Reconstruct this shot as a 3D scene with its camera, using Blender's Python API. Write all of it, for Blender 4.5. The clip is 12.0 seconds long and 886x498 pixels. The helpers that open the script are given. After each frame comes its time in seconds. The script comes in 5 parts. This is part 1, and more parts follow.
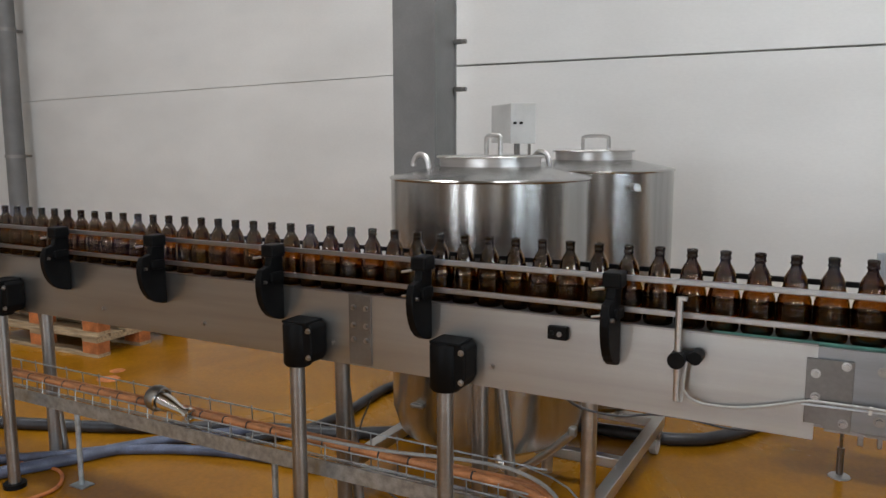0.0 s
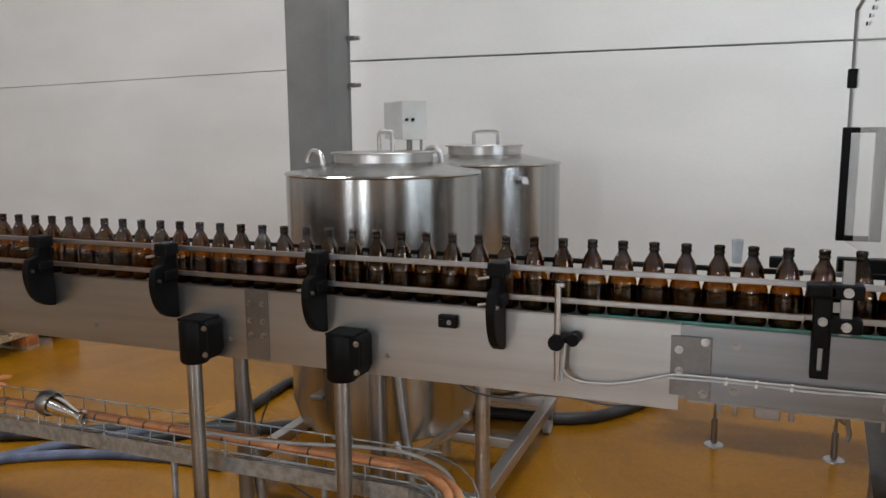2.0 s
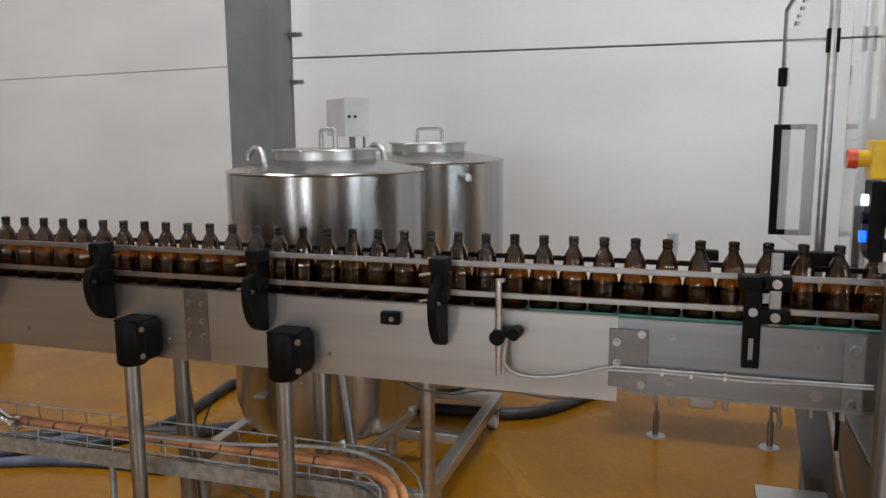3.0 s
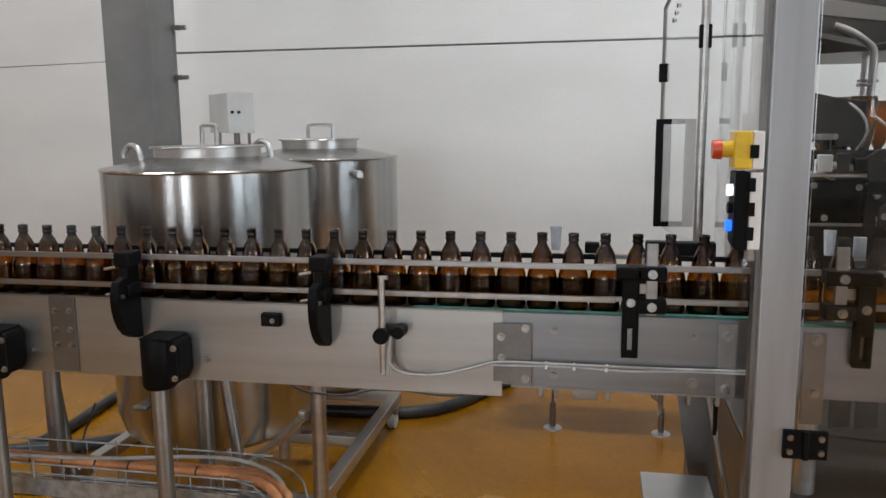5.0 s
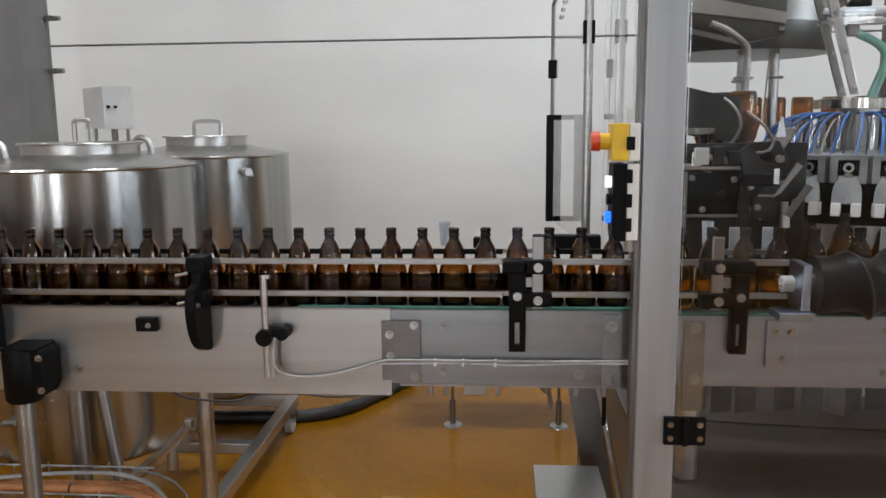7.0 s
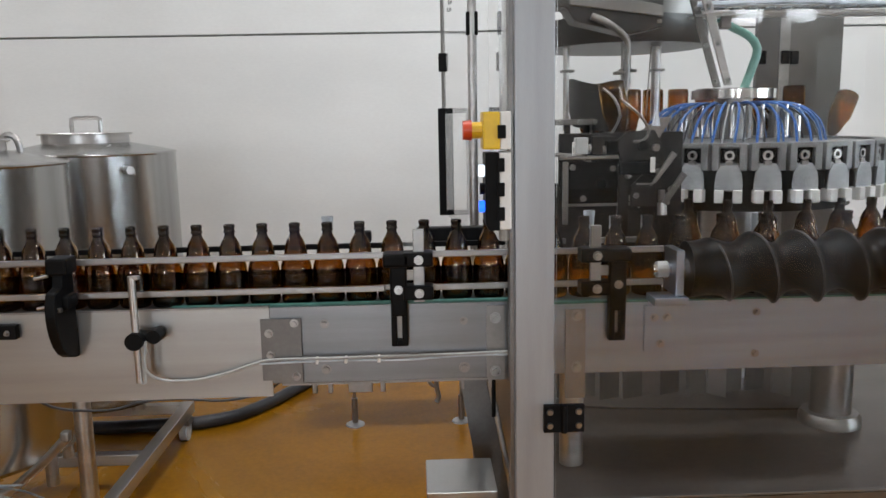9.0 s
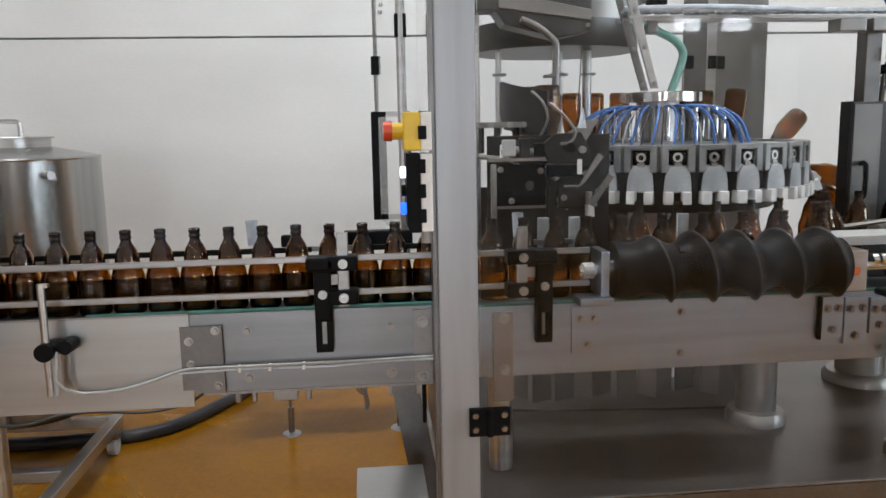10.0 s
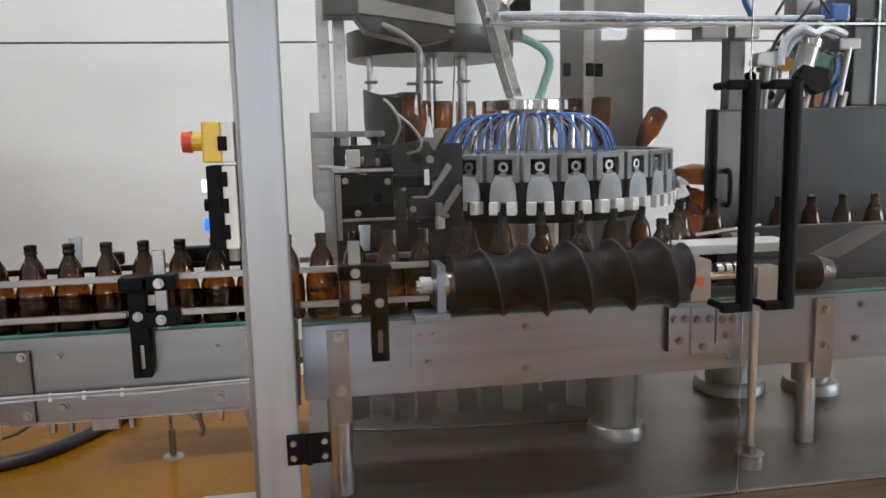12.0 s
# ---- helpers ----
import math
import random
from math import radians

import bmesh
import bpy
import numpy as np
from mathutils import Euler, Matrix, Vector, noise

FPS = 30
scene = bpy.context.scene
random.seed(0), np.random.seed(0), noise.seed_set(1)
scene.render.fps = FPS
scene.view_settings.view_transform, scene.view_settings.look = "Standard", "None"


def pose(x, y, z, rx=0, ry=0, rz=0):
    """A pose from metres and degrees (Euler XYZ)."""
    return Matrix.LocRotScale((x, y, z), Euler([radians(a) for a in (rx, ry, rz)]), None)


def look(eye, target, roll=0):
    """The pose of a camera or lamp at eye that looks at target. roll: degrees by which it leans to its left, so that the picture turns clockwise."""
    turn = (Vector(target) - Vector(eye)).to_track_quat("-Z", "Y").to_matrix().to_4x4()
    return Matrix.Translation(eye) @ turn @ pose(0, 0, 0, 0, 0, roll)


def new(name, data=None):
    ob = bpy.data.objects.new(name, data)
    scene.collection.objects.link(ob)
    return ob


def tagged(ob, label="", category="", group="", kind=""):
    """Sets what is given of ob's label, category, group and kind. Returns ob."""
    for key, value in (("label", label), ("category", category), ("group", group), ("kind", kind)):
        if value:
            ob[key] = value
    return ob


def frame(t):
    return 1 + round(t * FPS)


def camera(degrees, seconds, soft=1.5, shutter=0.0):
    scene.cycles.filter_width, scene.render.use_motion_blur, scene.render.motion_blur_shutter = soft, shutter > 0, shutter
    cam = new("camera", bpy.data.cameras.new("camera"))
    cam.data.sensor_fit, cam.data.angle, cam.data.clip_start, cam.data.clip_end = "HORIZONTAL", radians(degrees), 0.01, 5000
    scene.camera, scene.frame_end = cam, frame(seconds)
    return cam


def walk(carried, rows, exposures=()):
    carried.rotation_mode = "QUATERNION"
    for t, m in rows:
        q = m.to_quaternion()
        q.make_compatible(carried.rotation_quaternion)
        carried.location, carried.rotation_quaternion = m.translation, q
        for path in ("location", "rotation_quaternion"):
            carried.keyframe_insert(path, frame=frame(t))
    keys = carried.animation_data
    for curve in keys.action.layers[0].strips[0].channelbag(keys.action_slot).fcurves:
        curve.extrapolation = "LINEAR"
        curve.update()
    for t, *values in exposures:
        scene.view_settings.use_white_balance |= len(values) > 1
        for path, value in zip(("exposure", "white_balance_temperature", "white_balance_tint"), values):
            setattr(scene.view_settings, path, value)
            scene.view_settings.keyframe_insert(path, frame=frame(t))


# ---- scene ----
cam = camera(59.0, 12.0)
PATH = [
    (0, (0.411, 0.415, 1.302), (-0.531, 2.157, 1.022), -0.1),
    (0.5, (0.429, 0.397, 1.308), (-0.465, 2.163, 1.023), -0.3),
    (1, (0.445, 0.380, 1.311), (-0.393, 2.173, 1.022), -0.3),
    (1.5, (0.465, 0.363, 1.311), (-0.313, 2.182, 1.021), -0.6),
    (2, (0.479, 0.351, 1.319), (-0.240, 2.193, 1.018), -0.4),
    (2.5, (0.489, 0.354, 1.318), (-0.168, 2.218, 1.012), -0.5),
    (3, (0.502, 0.355, 1.314), (-0.096, 2.239, 1.008), -0.4),
    (5, (0.564, 0.415, 1.301), (0.186, 2.354, 0.990), -0.6),
    (5.5, (0.576, 0.427, 1.296), (0.257, 2.376, 0.985), -0.5),
    (6, (0.587, 0.438, 1.290), (0.329, 2.397, 0.981), -0.5),
    (6.5, (0.599, 0.450, 1.287), (0.399, 2.416, 0.977), -0.5),
    (7, (0.614, 0.461, 1.285), (0.467, 2.431, 0.971), -0.6),
    (9, (0.703, 0.494, 1.265), (0.766, 2.467, 0.945), -1.1),
    (9.5, (0.723, 0.505, 1.260), (0.856, 2.475, 0.944), -1.1),
    (10, (0.759, 0.514, 1.252), (0.953, 2.481, 0.946), -1.1),
    (10.5, (0.823, 0.520, 1.255), (1.057, 2.483, 0.950), -1.1),
    (11, (0.906, 0.528, 1.258), (1.164, 2.488, 0.954), -1.1),
    (11.5, (0.976, 0.542, 1.255), (1.267, 2.498, 0.957), -1.3),
    (12, (1.031, 0.563, 1.252), (1.362, 2.514, 0.961), -1.3),
]
walk(cam, [(t, look(eye, target, roll)) for t, eye, target, roll in PATH], [(0, -0.05), (5, -0.05), (9, 0.06), (12, 0.12)])


# ---- light ----
world = bpy.data.worlds.new("world")
scene.world = world
world.use_nodes = True
wn = world.node_tree.nodes
sky = wn.new("ShaderNodeTexSky")
sky.sky_type, sky.sun_disc, sky.sun_elevation, sky.sun_rotation = "NISHITA", False, radians(40), radians(200)
wn["Background"].inputs["Strength"].default_value = 0.1
world.node_tree.links.new(sky.outputs[0], wn["Background"].inputs["Color"])


def area_lamp(name, place, target, wide, high, watts, colour):
    data = bpy.data.lights.new(name, "AREA")
    data.shape, data.size, data.size_y, data.energy, data.color = "RECTANGLE", wide, high, watts, colour
    ob = new(name, data)
    ob.matrix_world = look(place, target)
    return ob


DAY = (0.86, 0.93, 1.0)
LAMP = (0.94, 0.975, 1.0)
# Daylight through the openings of the far south wall, and a row of hall lamps.
area_lamp("window_light", (-0.2, -11.95, 2.1), (-0.2, 0, 2.1), 0.8, 3.0, 250, DAY)
area_lamp("window_light", (-4.6, -11.95, 2.1), (-4.6, 0, 2.1), 0.5, 3.0, 130, DAY)
area_lamp("gate_light", (9.2, -11.95, 1.6), (9.2, 0, 1.6), 1.0, 2.4, 9, DAY)
for wx, wide in ((7.31, 0.54), (8.34, 0.60)):
    area_lamp("small_window_light", (wx, -11.95, 3.20), (wx, 0, 3.20), wide, 0.25, 14, DAY)
# Unseen east window, added as cool fill for the machine steel.
area_lamp("east_window_light", (11.95, -3.0, 2.6), (0, -1.0, 1.5), 7.0, 2.4, 560, (0.78, 0.90, 1.0))
LAMPS = [(x, y, w * g) for y, w in ((2.4, 96), (-1.6, 25), (-5.6, 15)) for x, g in ((-6.9, 0.75), (-3.1, 0.9), (0.7, 1.0), (4.5, 1.15))]
for lx, ly, watts in LAMPS:
    area_lamp("hall_lamp_light", (lx, ly, 5.25), (lx, ly, 0), 1.5, 0.28, watts, LAMP)


# ---- materials ----
def mat(name, colour, rough=0.5, metal=0.0, var=0.12, scale=6.0, fine=90.0, bump=0.05, stretch=(1, 1, 1), coat=0.0, second=None, rough_var=0.08, spec=0.5):
    m = bpy.data.materials.new(name)
    m.use_nodes = True
    nt = m.node_tree
    b = nt.nodes["Principled BSDF"]
    link = nt.links.new
    tc = nt.nodes.new("ShaderNodeTexCoord")
    mp = nt.nodes.new("ShaderNodeMapping")
    mp.inputs["Scale"].default_value = stretch
    link(tc.outputs["Object"], mp.inputs["Vector"])
    big, small = nt.nodes.new("ShaderNodeTexNoise"), nt.nodes.new("ShaderNodeTexNoise")
    big.inputs["Scale"].default_value, small.inputs["Scale"].default_value = scale, fine
    big.inputs["Detail"].default_value, small.inputs["Detail"].default_value = 5, 3
    link(mp.outputs[0], big.inputs["Vector"])
    link(mp.outputs[0], small.inputs["Vector"])
    mix = nt.nodes.new("ShaderNodeMix")
    mix.data_type = "RGBA"
    dark = second or tuple(c * (1 - 2 * var) for c in colour)
    light = colour if second else tuple(min(1, c * (1 + var)) for c in colour)
    mix.inputs["A"].default_value, mix.inputs["B"].default_value = (*dark, 1), (*light, 1)
    ramp = nt.nodes.new("ShaderNodeMapRange")
    ramp.inputs["From Min"].default_value, ramp.inputs["From Max"].default_value = 0.35, 0.65
    link(big.outputs["Fac"], ramp.inputs["Value"])
    link(ramp.outputs[0], mix.inputs["Factor"])
    fine_mix = nt.nodes.new("ShaderNodeMix")
    fine_mix.data_type, fine_mix.blend_type = "RGBA", "MULTIPLY"
    fine_mix.inputs["Factor"].default_value = min(1.0, var * 2.5)
    link(mix.outputs["Result"], fine_mix.inputs["A"])
    link(small.outputs["Fac"], fine_mix.inputs["B"])
    gain = nt.nodes.new("ShaderNodeMix")
    gain.data_type, gain.blend_type = "RGBA", "MULTIPLY"
    gain.inputs["Factor"].default_value = 1.0
    g = 1 + 0.5 * min(1.0, var * 2.5)
    gain.inputs["B"].default_value = (g, g, g, 1)
    link(fine_mix.outputs["Result"], gain.inputs["A"])
    link(gain.outputs["Result"], b.inputs["Base Color"])
    b.inputs["Metallic"].default_value = metal
    b.inputs["Specular IOR Level"].default_value = spec
    rr = nt.nodes.new("ShaderNodeMapRange")
    rr.inputs["To Min"].default_value, rr.inputs["To Max"].default_value = max(0.02, rough - rough_var), min(1, rough + rough_var)
    link(big.outputs["Fac"], rr.inputs["Value"])
    link(rr.outputs[0], b.inputs["Roughness"])
    if bump:
        bp = nt.nodes.new("ShaderNodeBump")
        bp.inputs["Strength"].default_value, bp.inputs["Distance"].default_value = bump, 0.004
        link(small.outputs["Fac"], bp.inputs["Height"])
        link(bp.outputs[0], b.inputs["Normal"])
    b.inputs["Coat Weight"].default_value = coat
    return m


def glass(name, colour, rough=0.02, ior=1.45):
    m = bpy.data.materials.new(name)
    m.use_nodes = True
    b = m.node_tree.nodes["Principled BSDF"]
    b.inputs["Base Color"].default_value = (*colour, 1)
    b.inputs["Transmission Weight"].default_value, b.inputs["Roughness"].default_value, b.inputs["IOR"].default_value = 1.0, rough, ior
    return m


def glow(name, colour, strength):
    m = bpy.data.materials.new(name)
    m.use_nodes = True
    b = m.node_tree.nodes["Principled BSDF"]
    b.inputs["Base Color"].default_value = (*colour, 1)
    b.inputs["Emission Color"].default_value, b.inputs["Emission Strength"].default_value = (*colour, 1), strength
    return m


STEEL = mat("brushed_steel", (0.50, 0.49, 0.48), 0.34, 1.0, 0.06, 3, 140, 0.06, (1, 1, 14))
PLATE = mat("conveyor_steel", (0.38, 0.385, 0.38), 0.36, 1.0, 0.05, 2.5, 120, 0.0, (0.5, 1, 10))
TANK = mat("tank_steel", (0.42, 0.415, 0.405), 0.24, 1.0, 0.09, 3.0, 40, 0.05, (7, 7, 0.10), rough_var=0.05)
DULL = mat("dull_steel", (0.30, 0.29, 0.28), 0.42, 1.0, 0.10, 5, 110, 0.08)
DARK_STEEL = mat("darkened_steel_sheet", (0.20, 0.195, 0.19), 0.4, 1.0, 0.12, 4, 90, 0.06)
CHROME = mat("polished_steel", (0.75, 0.75, 0.74), 0.14, 1.0, 0.05, 8, 120, 0.03)
GALV = mat("galvanised_wire", (0.42, 0.46, 0.49), 0.45, 0.8, 0.15, 30, 200, 0.08)
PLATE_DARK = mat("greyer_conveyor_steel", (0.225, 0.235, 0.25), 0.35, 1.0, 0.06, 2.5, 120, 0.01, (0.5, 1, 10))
BLACK = mat("black_plastic", (0.0045, 0.0045, 0.005), 0.5, 0.0, 0.25, 12, 220, 0.025, spec=0.11)
RUBBER = mat("dark_screw_plastic", (0.0065, 0.0072, 0.0082), 0.38, 0.0, 0.25, 9, 120, 0.05, spec=0.10)
BOLT = mat("bolt_steel", (0.38, 0.375, 0.37), 0.3, 1.0, 0.1, 40, 200, 0.05)
WHITE = mat("white_plastic", (0.80, 0.79, 0.77), 0.4, 0.0, 0.06, 15, 150, 0.03)
CLEARWHITE = mat("milky_gripper_plastic", (0.38, 0.395, 0.41), 0.35, 0.0, 0.12, 18, 150, 0.03)
YELLOW = mat("yellow_plastic", (0.80, 0.52, 0.02), 0.35, 0.0, 0.06, 15, 150, 0.03)
RED = mat("red_plastic", (0.65, 0.07, 0.02), 0.35, 0.0, 0.08, 15, 150, 0.03)
GREYBOX = mat("light_grey_enamel", (0.47, 0.47, 0.46), 0.4, 0.0, 0.05, 10, 150, 0.02)
COLUMN = mat("grey_column_paint", (0.17, 0.17, 0.17), 0.45, 0.0, 0.08, 4, 120, 0.06)
POSTPAINT = mat("satin_grey_post", (0.36, 0.375, 0.395), 0.40, 0.6, 0.05, 3, 140, 0.04, (8, 8, 0.5))
WALL = mat("white_wall_panel", (0.715, 0.717, 0.712), 0.62, 0.0, 0.035, 1.3, 60, 0.10, (0.6, 1, 1.6))
SEAM_PALE = mat("pale_panel_joint", (0.46, 0.45, 0.44), 0.7, 0.0, 0.15, 20, 100, 0.05)
SEAM = mat("panel_joint", (0.36, 0.355, 0.34), 0.7, 0.0, 0.15, 20, 100, 0.05)
CEIL = mat("ceiling_sheet", (0.62, 0.62, 0.60), 0.6, 0.0, 0.05, 2, 60, 0.05)
WOOD = mat("pallet_wood", (0.42, 0.31, 0.19), 0.75, 0.0, 0.2, 7, 90, 0.3, (1, 8, 8))
BLOCKWOOD = mat("orange_pallet_block", (0.52, 0.17, 0.05), 0.75, 0.0, 0.2, 12, 90, 0.3)
COPPER = mat("orange_brown_tube", (0.56, 0.24, 0.10), 0.45, 0.0, 0.18, 12, 120, 0.05)
HOSEBLUE = mat("blue_grey_hose", (0.10, 0.12, 0.19), 0.45, 0.0, 0.2, 12, 120, 0.1)
HOSEBLACK = mat("black_hose", (0.035, 0.036, 0.042), 0.4, 0.0, 0.2, 14, 150, 0.08)
BLUETUBE = mat("blue_pneumatic_tube", (0.035, 0.12, 0.36), 0.3, 0.0, 0.1, 20, 150, 0.02)
CLEARTUBE = mat("milky_tube", (0.55, 0.60, 0.66), 0.25, 0.0, 0.1, 20, 150, 0.02)
GREENTUBE = mat("green_tube", (0.20, 0.42, 0.36), 0.35, 0.0, 0.1, 20, 150, 0.02)
GREYCABLE = mat("grey_cable", (0.36, 0.36, 0.35), 0.45, 0.0, 0.1, 20, 150, 0.02)
GREENSTRIP = mat("green_wear_strip", (0.05, 0.16, 0.13), 0.35, 0.0, 0.15, 20, 150, 0.03)
CHAIN = mat("dark_slat_chain", (0.05, 0.05, 0.05), 0.4, 0.3, 0.2, 20, 150, 0.05)
RINGGREY = mat("cast_grey_housing", (0.24, 0.245, 0.25), 0.45, 0.5, 0.12, 14, 150, 0.06)
SHIELD = mat("black_splash_shield", (0.022, 0.021, 0.020), 0.4, 0.0, 0.2, 6, 100, 0.03, spec=0.15)
GUARD_BLACK = mat("black_guard_steel", (0.035, 0.033, 0.032), 0.45, 0.2, 0.3, 9, 120, 0.06, spec=0.3)
RIDGE = mat("pale_screw_edge", (0.045, 0.045, 0.046), 0.4, 0.0, 0.2, 20, 150, 0.03, spec=0.3)
ORANGE = mat("orange_mark", (0.75, 0.16, 0.03), 0.5, 0.0, 0.1, 30, 150, 0.02)
DECK = mat("wet_machine_deck", (0.155, 0.142, 0.134), 0.33, 0.8, 0.15, 3, 60, 0.06)
RAIL = mat("guide_rail_steel", (0.30, 0.298, 0.295), 0.36, 1.0, 0.06, 6, 160, 0.05, (0.4, 1, 6))
PANE = glass("clear_acrylic", (0.965, 0.97, 0.97), 0.0, 1.26)
CABINET = mat("dark_cabinet_steel", (0.060, 0.060, 0.061), 0.42, 0.6, 0.12, 4, 90, 0.0)
HOPPER = mat("dark_hopper_steel", (0.10, 0.098, 0.096), 0.4, 0.9, 0.15, 5, 90, 0.015)
# Bluish daylight reflected off the machine steel is put into its base colour.
MACHINE_PLATE = mat("machine_steel_daylight_tint", (0.335, 0.395, 0.49), 0.32, 1.0, 0.06, 2.5, 120, 0.01, (0.5, 1, 10))


def amber_material():
    """Brown glass: the walls are thin in the body and thick in the shoulder, neck and lip, where less light comes through."""
    m = glass("amber_glass", (0.5, 0.25, 0.05), 0.003, 1.5)
    nt = m.node_tree
    at = nt.nodes.new("ShaderNodeTexCoord")
    xyz = nt.nodes.new("ShaderNodeSeparateXYZ")
    ramp = nt.nodes.new("ShaderNodeValToRGB")
    scale = nt.nodes.new("ShaderNodeMath")
    scale.operation = "DIVIDE"
    scale.inputs[1].default_value = 0.200
    nt.links.new(at.outputs["Object"], xyz.inputs[0])
    nt.links.new(xyz.outputs["Z"], scale.inputs[0])
    nt.links.new(scale.outputs[0], ramp.inputs["Fac"])
    nt.links.new(ramp.outputs["Color"], nt.nodes["Principled BSDF"].inputs["Base Color"])
    r = ramp.color_ramp
    r.elements[0].position, r.elements[0].color = 0.05, (0.22, 0.09, 0.014, 1)
    r.elements[1].position, r.elements[1].color = 0.91, (0.035, 0.016, 0.006, 1)
    for where, colour in ((0.14, (0.52, 0.27, 0.045, 1)), (0.52, (0.47, 0.235, 0.038, 1)), (0.76, (0.26, 0.117, 0.018, 1)), (0.85, (0.09, 0.040, 0.009, 1))):
        r.elements.new(where).color = colour
    return m


AMBER = amber_material()
BLUELED = glow("blue_lamp", (0.01, 0.10, 1.0), 2.5)
WHITELED = glow("white_lamp", (0.75, 0.85, 1.0), 1.6)


def floor_material():
    m = mat("ochre_resin_floor", (0.36, 0.158, 0.006), 0.25, 0.0, 0.14, 0.9, 55, 0.04, second=(0.23, 0.090, 0.003), rough_var=0.18, spec=0.20)
    for node in m.node_tree.nodes:
        if node.bl_idname == "ShaderNodeTexNoise" and node.inputs["Scale"].default_value < 5:
            node.inputs["Detail"].default_value, node.inputs["Roughness"].default_value, node.inputs["Distortion"].default_value = 9, 0.62, 0.7
    return m


def brushed_round(m, amount=0.8):
    """Lets a metal stretch its reflections upright, as sheet brushed round a tank does."""
    nt = m.node_tree
    t = nt.nodes.new("ShaderNodeTangent")
    t.direction_type, t.axis = "RADIAL", "Z"
    b = nt.nodes["Principled BSDF"]
    b.inputs["Anisotropic"].default_value, b.inputs["Anisotropic Rotation"].default_value = amount, 0.25
    nt.links.new(t.outputs[0], b.inputs["Tangent"])


FLOOR = floor_material()
brushed_round(TANK)


# ---- building helpers (all places in world metres) ----
def at_of(ob):
    p = Vector((0, 0, 0))
    while ob is not None:
        p += ob.location
        ob = ob.parent
    return p


def smooth(bm, on=True):
    for f in bm.faces:
        f.smooth = on
    return bm


def part(name, bm, material, parent=None, label="", soft=False, local=False):
    """Links a bmesh, drawn in world metres, as one mesh object under parent."""
    me = bpy.data.meshes.new(name)
    if parent is not None and not local:
        bmesh.ops.translate(bm, verts=bm.verts, vec=-at_of(parent))
    if soft:
        for f in bm.faces:
            f.smooth = True
        for e in bm.edges:
            e.smooth = len(e.link_faces) == 2 and e.calc_face_angle(0) < 0.7
    bm.to_mesh(me)
    bm.free()
    me.materials.append(material)
    ob = new(name, me)
    ob.parent = parent
    if label:
        ob["label"] = label
    return ob


def thing(name, x, y, z, label, category, group="", kind=""):
    ob = new(name)
    ob.empty_display_size = 0.05
    ob.location = (x, y, z)
    return tagged(ob, label, category, group, kind)


def box(x0, x1, y0, y1, z0, z1, bevel=0.0, bm=None):
    own = bm is None
    bm = bm or bmesh.new()
    made = bmesh.ops.create_cube(bm, size=1)["verts"]
    for v in made:
        v.co = Vector((x0 + (v.co.x + 0.5) * (x1 - x0), y0 + (v.co.y + 0.5) * (y1 - y0), z0 + (v.co.z + 0.5) * (z1 - z0)))
    if bevel:
        edges = {e for v in made for e in v.link_edges}
        bmesh.ops.bevel(bm, geom=list(edges), offset=bevel, segments=2, affect="EDGES", profile=0.6)
    return bm


def rod(p, q, r, seg=12, r2=None, bm=None):
    bm = bm or bmesh.new()
    p, q = Vector(p), Vector(q)
    made = bmesh.ops.create_cone(bm, cap_ends=True, segments=seg, radius1=r, radius2=r if r2 is None else r2, depth=(q - p).length)["verts"]
    m = Matrix.Translation((p + q) / 2) @ (q - p).to_track_quat("Z", "Y").to_matrix().to_4x4()
    bmesh.ops.transform(bm, matrix=m, verts=made)
    return bm


def bolt(x, y, z, r=0.008, bm=None):
    """A hexagon bolt with a washer, facing the camera side (-y)."""
    bm = bm or bmesh.new()
    rod((x, y, z), (x, y - 0.0025, z), r * 1.25, 14, bm=bm)
    rod((x, y - 0.0025, z), (x, y - 0.0095, z), r * 0.85, 6, r * 0.78, bm=bm)
    return bm


def lathe(profile, seg=32, x=0, y=0, z=0, bm=None, close=False):
    bm = bm or bmesh.new()
    rings = []
    for r, h in profile:
        if r < 1e-5:
            rings.append([bm.verts.new((x, y, z + h))])
        else:
            rings.append([bm.verts.new((x + r * math.cos(2 * math.pi * k / seg), y + r * math.sin(2 * math.pi * k / seg), z + h)) for k in range(seg)])
    pairs = list(zip(rings, rings[1:])) + ([(rings[-1], rings[0])] if close else [])
    for a, b in pairs:
        for k in range(seg):
            j = (k + 1) % seg
            if len(a) == 1 and len(b) == 1:
                continue
            if len(a) == 1:
                bm.faces.new((a[0], b[k], b[j]))
            elif len(b) == 1:
                bm.faces.new((a[k], b[0], a[j]))
            else:
                bm.faces.new((a[k], a[j], b[j], b[k]))
    bmesh.ops.recalc_face_normals(bm, faces=bm.faces)
    return bm


